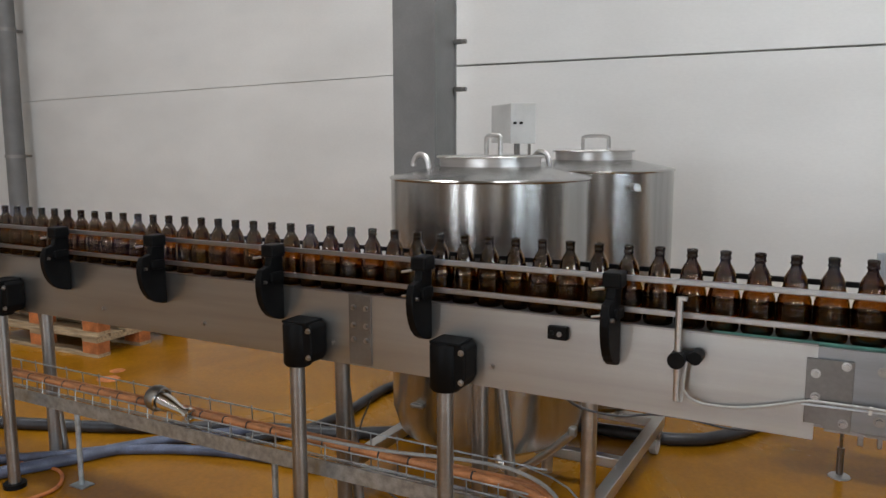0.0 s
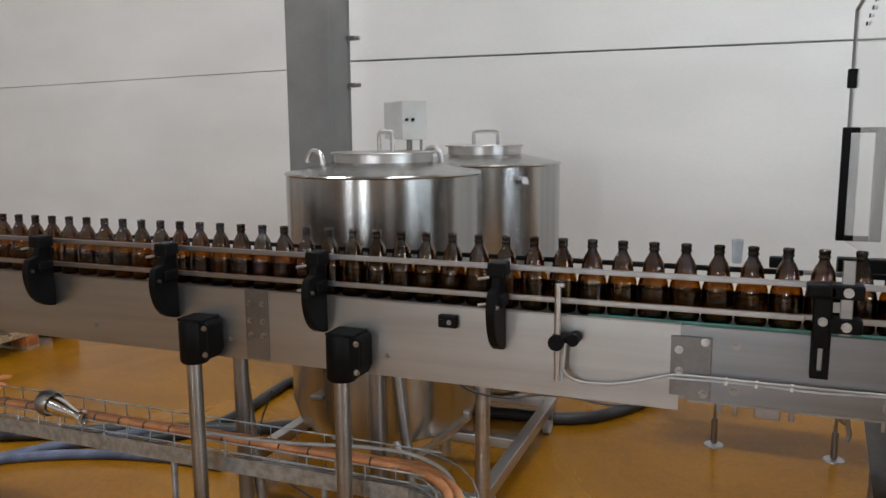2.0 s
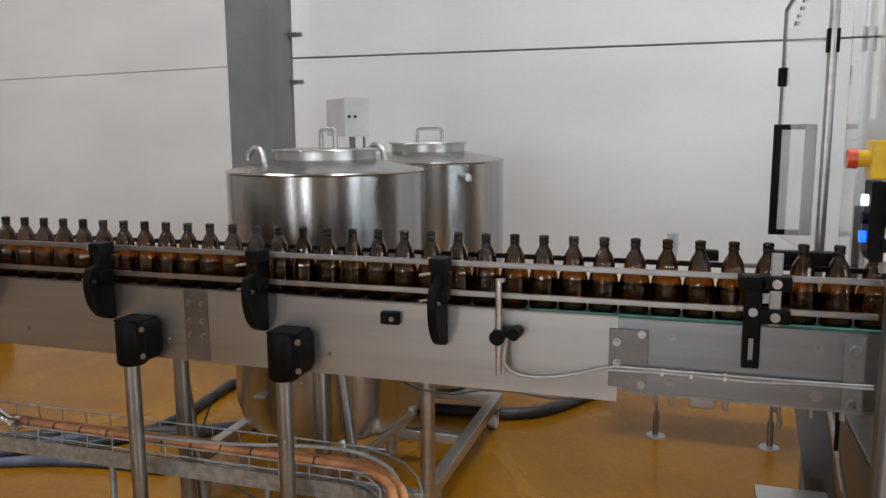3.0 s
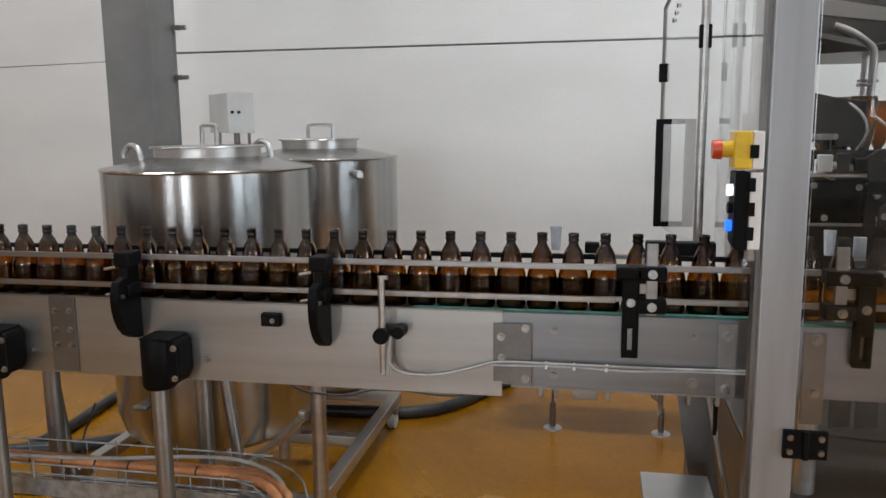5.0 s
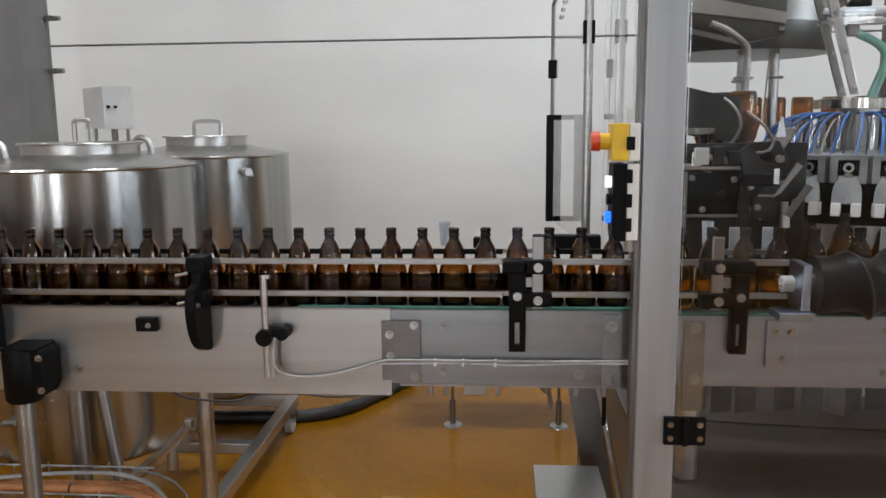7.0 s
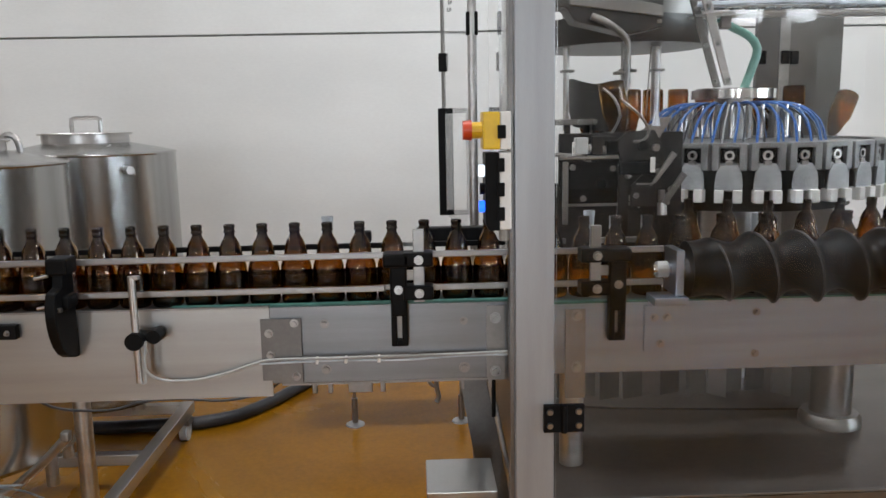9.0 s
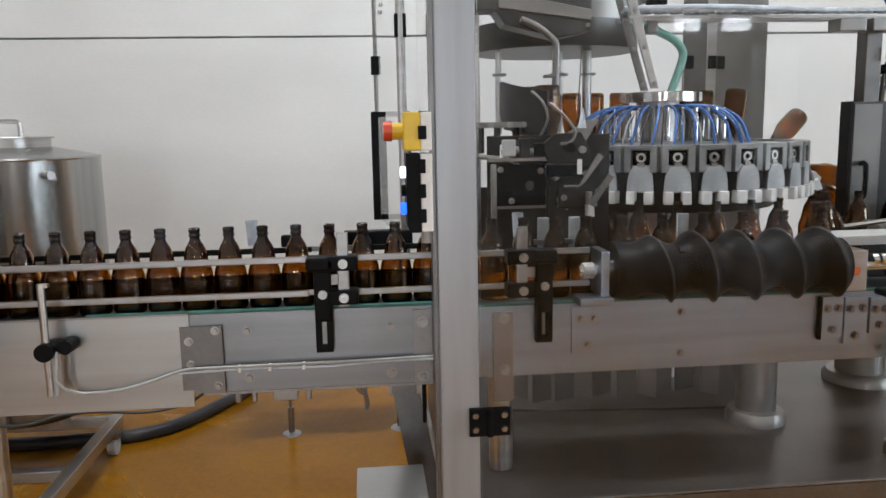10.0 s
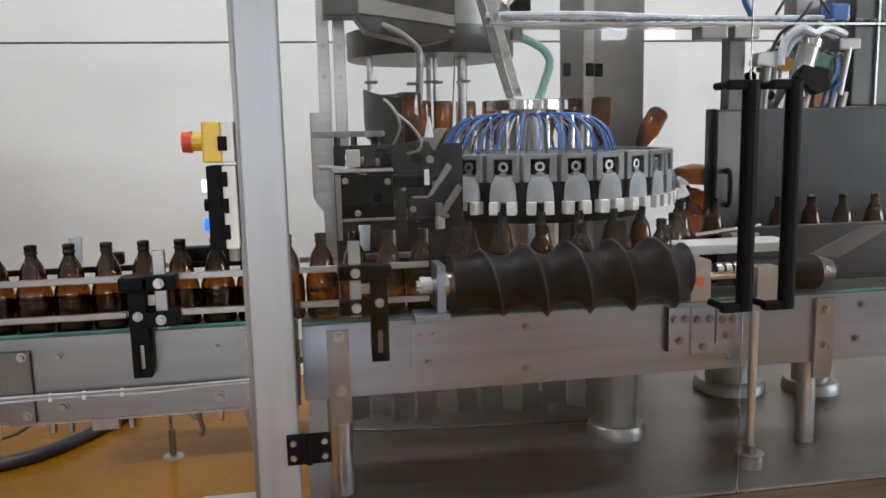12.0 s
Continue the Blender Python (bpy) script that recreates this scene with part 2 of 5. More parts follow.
def sweep(points, r, seg=8, step=0.03, bm=None):
    """A round tube through the points, on a smooth curve."""
    bm = bm or bmesh.new()
    pts = [Vector(p) for p in points]
    line = []
    ext = [2 * pts[0] - pts[1]] + pts + [2 * pts[-1] - pts[-2]]
    for i in range(1, len(ext) - 2):
        a, b, c, d = ext[i - 1 : i + 3]
        n = max(2, int((c - b).length / step))
        for k in range(n):
            t = k / n
            line.append(0.5 * ((2 * b) + (c - a) * t + (2 * a - 5 * b + 4 * c - d) * t * t + (3 * b - a - 3 * c + d) * t ** 3))
    line.append(pts[-1])
    rings, side = [], None
    for i, p in enumerate(line):
        ahead = (line[min(i + 1, len(line) - 1)] - line[max(i - 1, 0)]).normalized()
        if side is None:
            side = ahead.orthogonal().normalized()
        side = (side - ahead * side.dot(ahead)).normalized()
        up = ahead.cross(side)
        rings.append([bm.verts.new(p + r * (math.cos(2 * math.pi * k / seg) * side + math.sin(2 * math.pi * k / seg) * up)) for k in range(seg)])
    for a, b in zip(rings, rings[1:]):
        for k in range(seg):
            j = (k + 1) % seg
            bm.faces.new((a[k], a[j], b[j], b[k]))
    bm.faces.new(rings[0][::-1])
    bm.faces.new(rings[-1])
    bmesh.ops.recalc_face_normals(bm, faces=bm.faces)
    return bm


def slab(points, axis, lo, hi, bevel=0.0, bm=None):
    """A flat outline, in the two other axes, drawn out along an axis from lo to hi."""
    bm = bm or bmesh.new()

    def place(p, v):
        return {"x": (v, p[0], p[1]), "y": (p[0], v, p[1]), "z": (p[0], p[1], v)}[axis]

    a = [bm.verts.new(place(p, lo)) for p in points]
    b = [bm.verts.new(place(p, hi)) for p in points]
    faces = [bm.faces.new(a), bm.faces.new(b[::-1])]
    n = len(points)
    for k in range(n):
        faces.append(bm.faces.new((a[k], b[k], b[(k + 1) % n], a[(k + 1) % n])))
    bmesh.ops.recalc_face_normals(bm, faces=bm.faces)
    if bevel:
        bmesh.ops.bevel(bm, geom=list({e for f in faces for e in f.edges}), offset=bevel, segments=2, affect="EDGES", profile=0.6)
    return bm


def moved(ob, dy, dz, dx=0.0):
    ob.location += Vector((dx, dy, dz))
    return ob


# ---- the hall ----
GROUND = -0.135  # the floor: the belt runs 0.96 m above it


def hall():
    tagged(part("floor", box(-11.2, 12, -12.2, 7.6, GROUND - 0.2, GROUND), FLOOR), "glossy ochre resin floor, stained and partly wet", "floor", kind="structure")
    levels = [GROUND, 1.770, 3.4, 5.5]

    def panel_wall(name, joint, gap, edges):
        w = tagged(part(name, box(edges[0], edges[-1], 0.02, 0.2, GROUND, 5.5), joint), "white panel wall with dark horizontal joints", "wall", kind="structure")
        for z0, z1 in zip(levels, levels[1:]):
            for a, b in zip(edges, edges[1:]):
                part("panel", box(a + 0.002, b - 0.002, -0.015, 0.02, z0 + gap, z1 - gap, 0.6 * gap), WALL, w)
        return w

    panel_wall("wall_north", SEAM, 0.0055, [0, 6.9, 10.5, 14.3]).matrix_basis = pose(-2.28, 5.094, 0)
    panel_wall("wall_north_bay", SEAM_PALE, 0.0025, [-9.2, 0]).matrix_basis = pose(-2.282, 5.19, -0.025, 0, 0, -11.5)
    tagged(part("wall_west", box(-11.4, -11.2, -12.2, 7.6, GROUND, 5.5), WALL), "plain white hall wall", "wall", kind="structure")
    bm = box(12.0, 12.2, -12.2, -6.5, GROUND, 5.5)
    box(12.0, 12.2, 0.5, 5.4, GROUND, 5.5, bm=bm)
    box(12.0, 12.2, -6.5, 0.5, GROUND, 1.4, bm=bm)
    box(12.0, 12.2, -6.5, 0.5, 3.8, 5.5, bm=bm)
    tagged(part("wall_east", bm, WALL), "white hall wall with one added, unseen long window", "wall", kind="structure")
    holes = [(-4.8, -4.4, 0.6, 3.6), (-0.6, 0.2, 0.6, 3.6), (7.04, 7.58, 3.07, 3.33), (8.04, 8.64, 3.07, 3.33), (8.7, 9.7, 0.4, 2.8)]
    bm = bmesh.new()
    x = -11.4
    for x0, x1, z0, z1 in holes:
        box(x, x0, -12.2, -12.0, GROUND, 5.5, bm=bm)
        box(x0, x1, -12.2, -12.0, GROUND, z0, bm=bm)
        box(x0, x1, -12.2, -12.0, z1, 5.5, bm=bm)
        x = x1
    box(x, 12.2, -12.2, -12.0, GROUND, 5.5, bm=bm)
    tagged(part("wall_south", bm, WALL), "white hall wall with narrow windows and a gate window", "wall", kind="structure")
    tagged(part("ceiling", box(-11.4, 12.2, -12.2, 7.6, 5.5, 5.7), CEIL), "pale sheet metal hall ceiling", "ceiling", kind="structure")
    for lx, ly, _ in LAMPS:
        lamp = thing("ceiling_lamp", lx, ly, 5.5, "long white hall lamp under the ceiling", "lamp", "hall lamps")
        part("housing", box(lx - 0.85, lx + 0.85, ly - 0.18, ly + 0.18, 5.28, 5.5, 0.01), WHITE, lamp)


def column():
    c = thing("steel_column", -1.62, 3.95, GROUND, "grey painted steel column standing before the wall", "column")
    part("front_flange", box(-1.783, -1.535, 3.93, 3.95, GROUND, 5.5, 0.004), COLUMN, c)
    part("back_flange", box(-1.783, -1.535, 4.15, 4.17, GROUND, 5.5, 0.004), COLUMN, c)
    part("web", box(-1.67, -1.65, 3.95, 4.15, GROUND, 5.5), COLUMN, c)
    part("cover", box(-1.555, -1.540, 3.95, 4.15, GROUND, 5.5), COLUMN, c)
    for z in (1.80, 1.557):
        clip = part("bracket", box(-1.535, -1.490, 4.13, 4.155, z - 0.012, z + 0.012, 0.003), DULL, c, "small steel clip")
        part("bolt", rod((-1.50, 4.142, z), (-1.465, 4.142, z), 0.012, 8), BOLT, clip)


def downpipe():
    x, y = -8.45, 6.2
    p = thing("downpipe", x, y, GROUND, "dark grey round downpipe fixed to the wall", "pipe")
    part("pipe", rod((x, y, GROUND), (x, y, 5.5), 0.105, 20), COLUMN, p, soft=True)
    for z in (1.1, 2.55):
        part("collar", rod((x, y, z - 0.02), (x, y, z + 0.02), 0.114, 20), DULL, p, "grey pipe collar", soft=True)
        part("wall_clip", box(x - 0.02, x + 0.02, y + 0.09, y + 0.2, z - 0.015, z + 0.015, 0.003), DULL, p)


def pallet(x, y, z, turn):
    p = thing("pallet", 0, 0, 0, "worn wooden pallet with orange blocks, stacked on the floor", "pallet", "pallet stack")
    for k in range(7):
        v = -0.4 + k * 0.1167
        part("deck_board", box(-0.6, 0.6, v, v + 0.095, 0.122, 0.144, 0.002), WOOD, p)
    for u in (-0.6, -0.07, 0.455):
        part("cross_board", box(u, u + 0.145, -0.4, 0.4, 0.1, 0.122), WOOD, p)
        for v in (-0.4, -0.05, 0.3):
            part("block", box(u, u + 0.145, v, v + 0.1, 0.022, 0.1, 0.003), BLOCKWOOD, p, "orange pallet block")
    for v in (-0.4, -0.05, 0.3):
        part("skid", box(-0.6, 0.6, v, v + 0.1, 0, 0.022), WOOD, p)
    p.matrix_basis = pose(x, y, z, 0, 0, turn)
    return p


# ---- the two tanks on their trolley ----
def tank(x, y, r, low, rim, lid_r, lid_top, label):
    t = thing("steel_tank", x, y, low, label, "tank", "mixing tanks")
    part("shell", lathe([(0.0, low), (r * 0.75, low + 0.01), (r * 0.93, low + 0.05), (r, low + 0.13), (r, rim - 0.012), (r + 0.006, rim - 0.006), (r, rim)], 72, x, y), TANK, t, soft=True)
    part("cone", lathe([(r, rim), (lid_r + 0.02, rim + 0.034), (lid_r + 0.002, rim + 0.038)], 72, x, y), TANK, t, soft=True)
    part("neck", lathe([(lid_r, rim + 0.03), (lid_r, lid_top - 0.008)], 56, x, y), STEEL, t, soft=True)
    lid = part("lid", lathe([(lid_r - 0.002, lid_top - 0.0075), (lid_r + 0.012, lid_top - 0.0075), (lid_r + 0.013, lid_top - 0.003), (lid_r + 0.011, lid_top), (0, lid_top + 0.003)], 56, x, y), STEEL, t, soft=True)
    return t, lid


def loop_handle(x, y, z, wide, high, parent, turn=0.0, r=0.009):
    c, s = math.cos(turn), math.sin(turn)
    h = wide / 2
    pts = [(x - h * c, y - h * s, z), (x - h * c, y - h * s, z + high * 0.75), (x - h * 0.8 * c, y - h * 0.8 * s, z + high), (x + h * 0.8 * c, y + h * 0.8 * s, z + high), (x + h * c, y + h * s, z + high * 0.75), (x + h * c, y + h * s, z)]
    return part("handle", sweep(pts, r, 8, 0.015), STEEL, parent, "bent round steel handle", soft=True)


def tanks():
    a, lid_a = tank(-0.852, 3.10, 0.377, 0.205, 1.222, 0.192, 1.298, "wide brushed stainless steel tank with a control box on its lid")
    loop_handle(-0.817, 3.05, 1.298, 0.056, 0.074, lid_a)
    for hx, hy, hz in ((-1.078, 2.97, 0.0), (-0.71, 3.27, 0.008)):
        part("lifting_hook", sweep([(hx - 0.036, hy, hz + 1.258), (hx - 0.034, hy, hz + 1.280), (hx - 0.012, hy, hz + 1.302), (hx + 0.016, hy, hz + 1.295), (hx + 0.030, hy, hz + 1.262), (hx + 0.032, hy, hz + 1.205)], 0.011, 8, 0.01), STEEL, a, "bent steel pipe hook", soft=True)
    for u in (-1, 1):
        part("support_leg", rod((-0.86 + u * 0.25, 3.12, 0.083), (-0.86 + u * 0.25, 3.12, 0.30), 0.022, 14), STEEL, a)
        part("support_leg", rod((-0.86 + u * 0.2, 3.36, 0.083), (-0.86 + u * 0.2, 3.36, 0.30), 0.022, 14), STEEL, a)
    part("side_fitting", box(-0.99, -0.94, 2.72, 2.745, 0.40, 0.415, 0.004), BOLT, a)
    moved(a, 0.03, -0.061)
    b = thing("control_box", -0.84, 3.28, 1.36, "light grey steel control box with two switches on the tank lid", "control box")
    place = pose(-0.842, 3.28, 0, 0, 0, 48)

    def turned(bm):
        bmesh.ops.transform(bm, matrix=place, verts=bm.verts)
        return bm

    part("case", turned(box(-0.052, 0.052, -0.095, 0.095, 1.358, 1.508, 0.004)), GREYBOX, b)
    part("rim", turned(box(-0.0535, 0.0535, -0.097, -0.09, 1.356, 1.510, 0.002)), GREYBOX, b)
    for x in (-0.036, -0.010):
        part("switch", turned(rod((x, -0.097, 1.435), (x, -0.106, 1.435), 0.0055, 12)), BLACK, b, "black round switch")
    for x, y in ((-0.03, 0.05), (0.02, 0.0), (0.045, -0.06)):
        part("stand", turned(rod((x, y, 1.300), (x, y, 1.360), 0.012 if x == 0.02 else 0.006, 10)), DULL, b)
    moved(b, 0.035, -0.075)
    c, lid_c = tank(-0.69, 3.85, 0.355, 0.22, 1.294, 0.172, 1.374, "tall brushed stainless steel tank with a domed lid and handle")
    loop_handle(-0.668, 3.81, 1.374, 0.118, 0.060, lid_c)
    valve = part("sample_valve", rod((-0.44, 3.60, 1.228), (-0.41, 3.56, 1.228), 0.016, 12), STEEL, c)
    part("valve_grip", rod((-0.42, 3.575, 1.235), (-0.40, 3.575, 1.21), 0.008, 8), DULL, valve)
    for k in range(5):
        u = -0.62 + k * 0.022
        part("drip_mark", rod((u, 3.70, 1.325), (u - 0.01, 3.60, 1.30), 0.0025, 6), CHROME, c)
    moved(c, 0.037, -0.126)
    t = thing("tank_trolley", -0.87, 3.4, GROUND, "welded square tube trolley of stainless steel on casters", "trolley")
    low, top = GROUND + 0.105, GROUND + 0.155
    for x in (-1.37, -0.37):
        part("side_rail", box(x - 0.025, x + 0.025, 2.84, 3.98, low, top, 0.004), STEEL, t)
    for y in (2.86, 3.42, 3.96):
        part("cross_rail", box(-1.345, -0.395, y - 0.022, y + 0.022, low + 0.003, top - 0.003, 0.004), STEEL, t)
    part("corner_post", rod((-0.355, 2.86, top), (-0.355, 2.86, 0.53), 0.026, 16), STEEL, t, soft=True)
    part("corner_post", rod((-0.57, 3.90, top), (-0.57, 3.90, 0.20), 0.03, 16), STEEL, t, soft=True)
    for x, y in ((-0.37, 3.90), (-1.37, 3.90), (-0.37, 2.95), (-1.37, 2.95)):
        w = part("caster", box(x - 0.028, x + 0.028, y - 0.03, y + 0.03, low - 0.03, low, 0.003), BOLT, t)
        part("wheel", rod((x - 0.016, y, GROUND + 0.045), (x + 0.016, y, GROUND + 0.045), 0.045, 18), CLEARTUBE, w, "pale caster wheel")
    part("drain_pipe", sweep([(-0.72, 2.95, 0.17), (-0.69, 2.87, 0.20), (-0.685, 2.85, 0.175), (-0.66, 2.85, 0.142), (-0.62, 2.85, 0.135), (-0.585, 2.85, 0.155), (-0.485, 2.85, 0.238), (-0.405, 2.85, 0.318)], 0.015, 10, 0.015), STEEL, t, soft=True)
    part("drain_valve", box(-0.422, -0.395, 2.835, 2.865, 0.305, 0.338, 0.007), DULL, t)


# ---- the conveyor ----
FACE, BACK = 2.355, 2.505
BELT = 0.826


def rail_fin(x):
    """A black guide rail arm: a curved fin below, a clamp block and star knob above."""
    f = thing("rail_bracket", x, 2.32, 0.73, "black plastic guide rail bracket with a curved fin", "bracket", "rail brackets")
    part("fin", slab([(2.354, 0.945), (2.302, 0.945), (2.292, 0.905), (2.256, 0.897), (2.246, 0.872), (2.244, 0.845), (2.247, 0.818), (2.255, 0.790), (2.268, 0.766), (2.287, 0.746), (2.310, 0.733), (2.334, 0.726), (2.354, 0.724)], "x", x - 0.012, x + 0.012, 0.004), BLACK, f)
    part("clamp", box(x - 0.022, x + 0.026, 2.288, 2.350, 0.932, 0.972, 0.006), BLACK, f)
    part("clamp", box(x - 0.020, x + 0.024, 2.285, 2.345, 0.852, 0.884, 0.006), BLACK, f)
    part("knob", rod((x + 0.012, 2.262, 0.858), (x + 0.020, 2.262, 0.858), 0.006, 10), BOLT, f, "small steel screw head")
    for z in (0.935, 0.865):
        part("screw", rod((x - 0.042, 2.277, z - 0.006), (x - 0.012, 2.277, z), 0.0035, 8), STEEL, f, "steel clamp screw")


def leg_clamp(x, lean, rear, z=0.605):
    c = thing("conveyor_stand", x, 2.30, GROUND, "round steel conveyor leg in a black plastic clamp block", "stand", "conveyor stands")
    part("clamp_sleeve", lathe([(0.0, z - 0.006), (0.040, z - 0.006), (0.046, z + 0.002), (0.046, z + 0.122), (0.041, z + 0.133), (0.0, z + 0.136)], 28, x - 0.008, 2.300), BLACK, c, soft=True)
    part("clamp_block", slab([(x - 0.03, z + 0.004), (x - 0.03, z + 0.131), (x + 0.054, z + 0.133), (x + 0.064, z + 0.121), (x + 0.064, z + 0.036), (x + 0.050, z + 0.008)], "y", 2.276, 2.354, 0.007), BLACK, c)
    part("clamp_cap", box(x - 0.044, x + 0.050, 2.266, 2.352, z + 0.130, z + 0.139, 0.004), BLACK, c)
    for dz in (0.028, 0.112):
        part("bolt", bolt(x + 0.052, 2.276, z + dz, 0.0072), BOLT, c)
    part("tube", rod((x - 0.005, 2.29, GROUND), (x - 0.005, 2.29, z), 0.0235, 20), DULL, c, soft=True)
    part("rear_tube", rod((x + rear, 2.57, GROUND), (x + rear, 2.57, 0.70), 0.026, 20), DULL, c, soft=True)
    part("strut", rod((x + lean, 2.60, 0.66), (x + lean + 0.085, 2.62, GROUND), 0.019, 16), DULL, c, soft=True)
    part("foot", rod((x - 0.005, 2.29, GROUND), (x - 0.005, 2.29, GROUND + 0.02), 0.045, 20), BLACK, c)
    part("foot", rod((x + rear, 2.57, GROUND), (x + rear, 2.57, GROUND + 0.02), 0.045, 20), BLACK, c)


def conveyor():
    c = thing("conveyor_bed", -1.0, 2.43, 0.6, "long brushed steel conveyor bed with a dark slat chain", "conveyor")
    left = part("side_plate", box(-3.6, 0.338, FACE, FACE + 0.004, 0.606, 0.828), PLATE, c)
    part("top_lip", box(-3.6, 0.338, FACE - 0.002, FACE + 0.012, 0.8285, 0.8335, 0.001), RAIL, c)
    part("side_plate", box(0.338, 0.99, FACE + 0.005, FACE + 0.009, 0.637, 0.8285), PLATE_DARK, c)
    part("bottom_flange", box(0.36, 0.99, FACE + 0.005, BACK, 0.630, 0.636), DULL, c)
    part("side_plate", box(-3.6, 0.99, BACK - 0.004, BACK, 0.62, 0.826), PLATE, c)
    part("wear_strip", box(0.1, 0.99, FACE + 0.014, FACE + 0.03, 0.822, 0.8335, 0.001), GREENSTRIP, c, "green plastic wear strip")
    part("chain_bed", box(-3.6, 0.99, FACE + 0.032, BACK - 0.01, 0.80, 0.817), CHAIN, c)
    part("web", box(-3.6, 0.99, FACE + 0.01, BACK - 0.005, 0.66, 0.668), DARK_STEEL, c)
    for x in (-2.62, -2.10, -1.58, -1.032, -0.483):
        part("bolt", bolt(x, FACE, 0.667, 0.0082), BOLT, left)
    s = part("splice_plate", box(-0.966, -0.884, FACE - 0.004, FACE - 0.0005, 0.612, 0.832, 0.001), DARK_STEEL, c, "dull steel splice plate")
    for x in (-0.948, -0.902):
        for z in (0.69, 0.735, 0.79):
            part("bolt", bolt(x, FACE - 0.004, z, 0.0075), BOLT, s)
    j = part("joint_plate", slab([(0.316, 0.648), (0.316, 0.802), (0.414, 0.802), (0.414, 0.638), (0.362, 0.638), (0.352, 0.648)], "y", FACE - 0.006, FACE - 0.001, 0.001), DARK_STEEL, c, "dull steel joint plate")
    for x, z in ((0.336, 0.767), (0.398, 0.791), (0.338, 0.712), (0.398, 0.657)):
        part("bolt", bolt(x, FACE - 0.006, z, 0.0085), BOLT, j)
    for x, z, r in ((0.47, 0.785, 0.009), (0.47, 0.67, 0.010), (0.81, 0.783, 0.008), (0.81, 0.665, 0.011)):
        part("bolt", bolt(x, FACE + 0.005, z, r), DULL, c)
    e = part("end_strip", box(0.865, 0.91, FACE - 0.002, FACE + 0.004, 0.638, 0.82), DULL, c)
    for z in (0.79, 0.655):
        part("bolt", bolt(0.887, FACE - 0.002, z, 0.011), BOLT, e)
    # Slats of the chain, tight edge to edge.
    bm = bmesh.new()
    n = 115
    for k in range(n):
        x = -3.55 + k * 0.0395
        box(x, x + 0.037, FACE + 0.034, BACK - 0.012, 0.817, 0.8245, bm=bm)
    tagged(part("slat", bm, CHAIN, c, "dark steel chain slats"), kind="stuff")
    # Guide rails, front and back.
    for y, name in ((2.352, "front_rail"), (2.508, "rear_rail")):
        for z in (0.9515, 0.870):
            part(name, box(-3.6, 0.62, y, y + 0.012, z - 0.007, z + 0.007, 0.002), RAIL if y < 2.4 else BLACK, c, "flat steel guide rail" if y < 2.4 else "black guide rail")
            part(name, box(0.725, 0.93, y, y + 0.012, z - 0.007, z + 0.007, 0.002), RAIL if y < 2.4 else BLACK, c)
            part(name, box(0.60, 0.74, y + 0.012, y + 0.022, z - 0.006, z + 0.006, 0.002), DULL, c)
    part("rear_guard", box(-3.6, 0.99, 2.513, 2.521, 0.833, 0.893), BLACK, c, "black plastic rear guard")
    for x in (-1.30, -1.26):
        for z in (0.9515, 0.870):
            part("rail_joint", box(x - 0.016, x + 0.016, 2.347, 2.366, z - 0.010, z + 0.010, 0.002), BOLT, c)
    for x in (-2.83, -2.283, -1.765, -1.233, -0.686, -0.132):
        rail_fin(x)
    for x, lean, rear in ((-2.63, -0.22, -0.13), (-1.118, -0.075, -0.035), (-0.592, 0.015, -0.03)):
        leg_clamp(x, lean, rear)
    q = thing("proximity_sensor", -0.285, 2.35, 0.79, "small black square sensor with a screw on the conveyor plate", "sensor")
    part("body", box(-0.312, -0.258, 2.333, 2.3545, 0.772, 0.808, 0.004), BLACK, q)
    part("screw", bolt(-0.278, 2.333, 0.789, 0.0055), DULL, q)
    part("face", rod((-0.30, 2.333, 0.79), (-0.30, 2.330, 0.79), 0.007, 12), RUBBER, q)


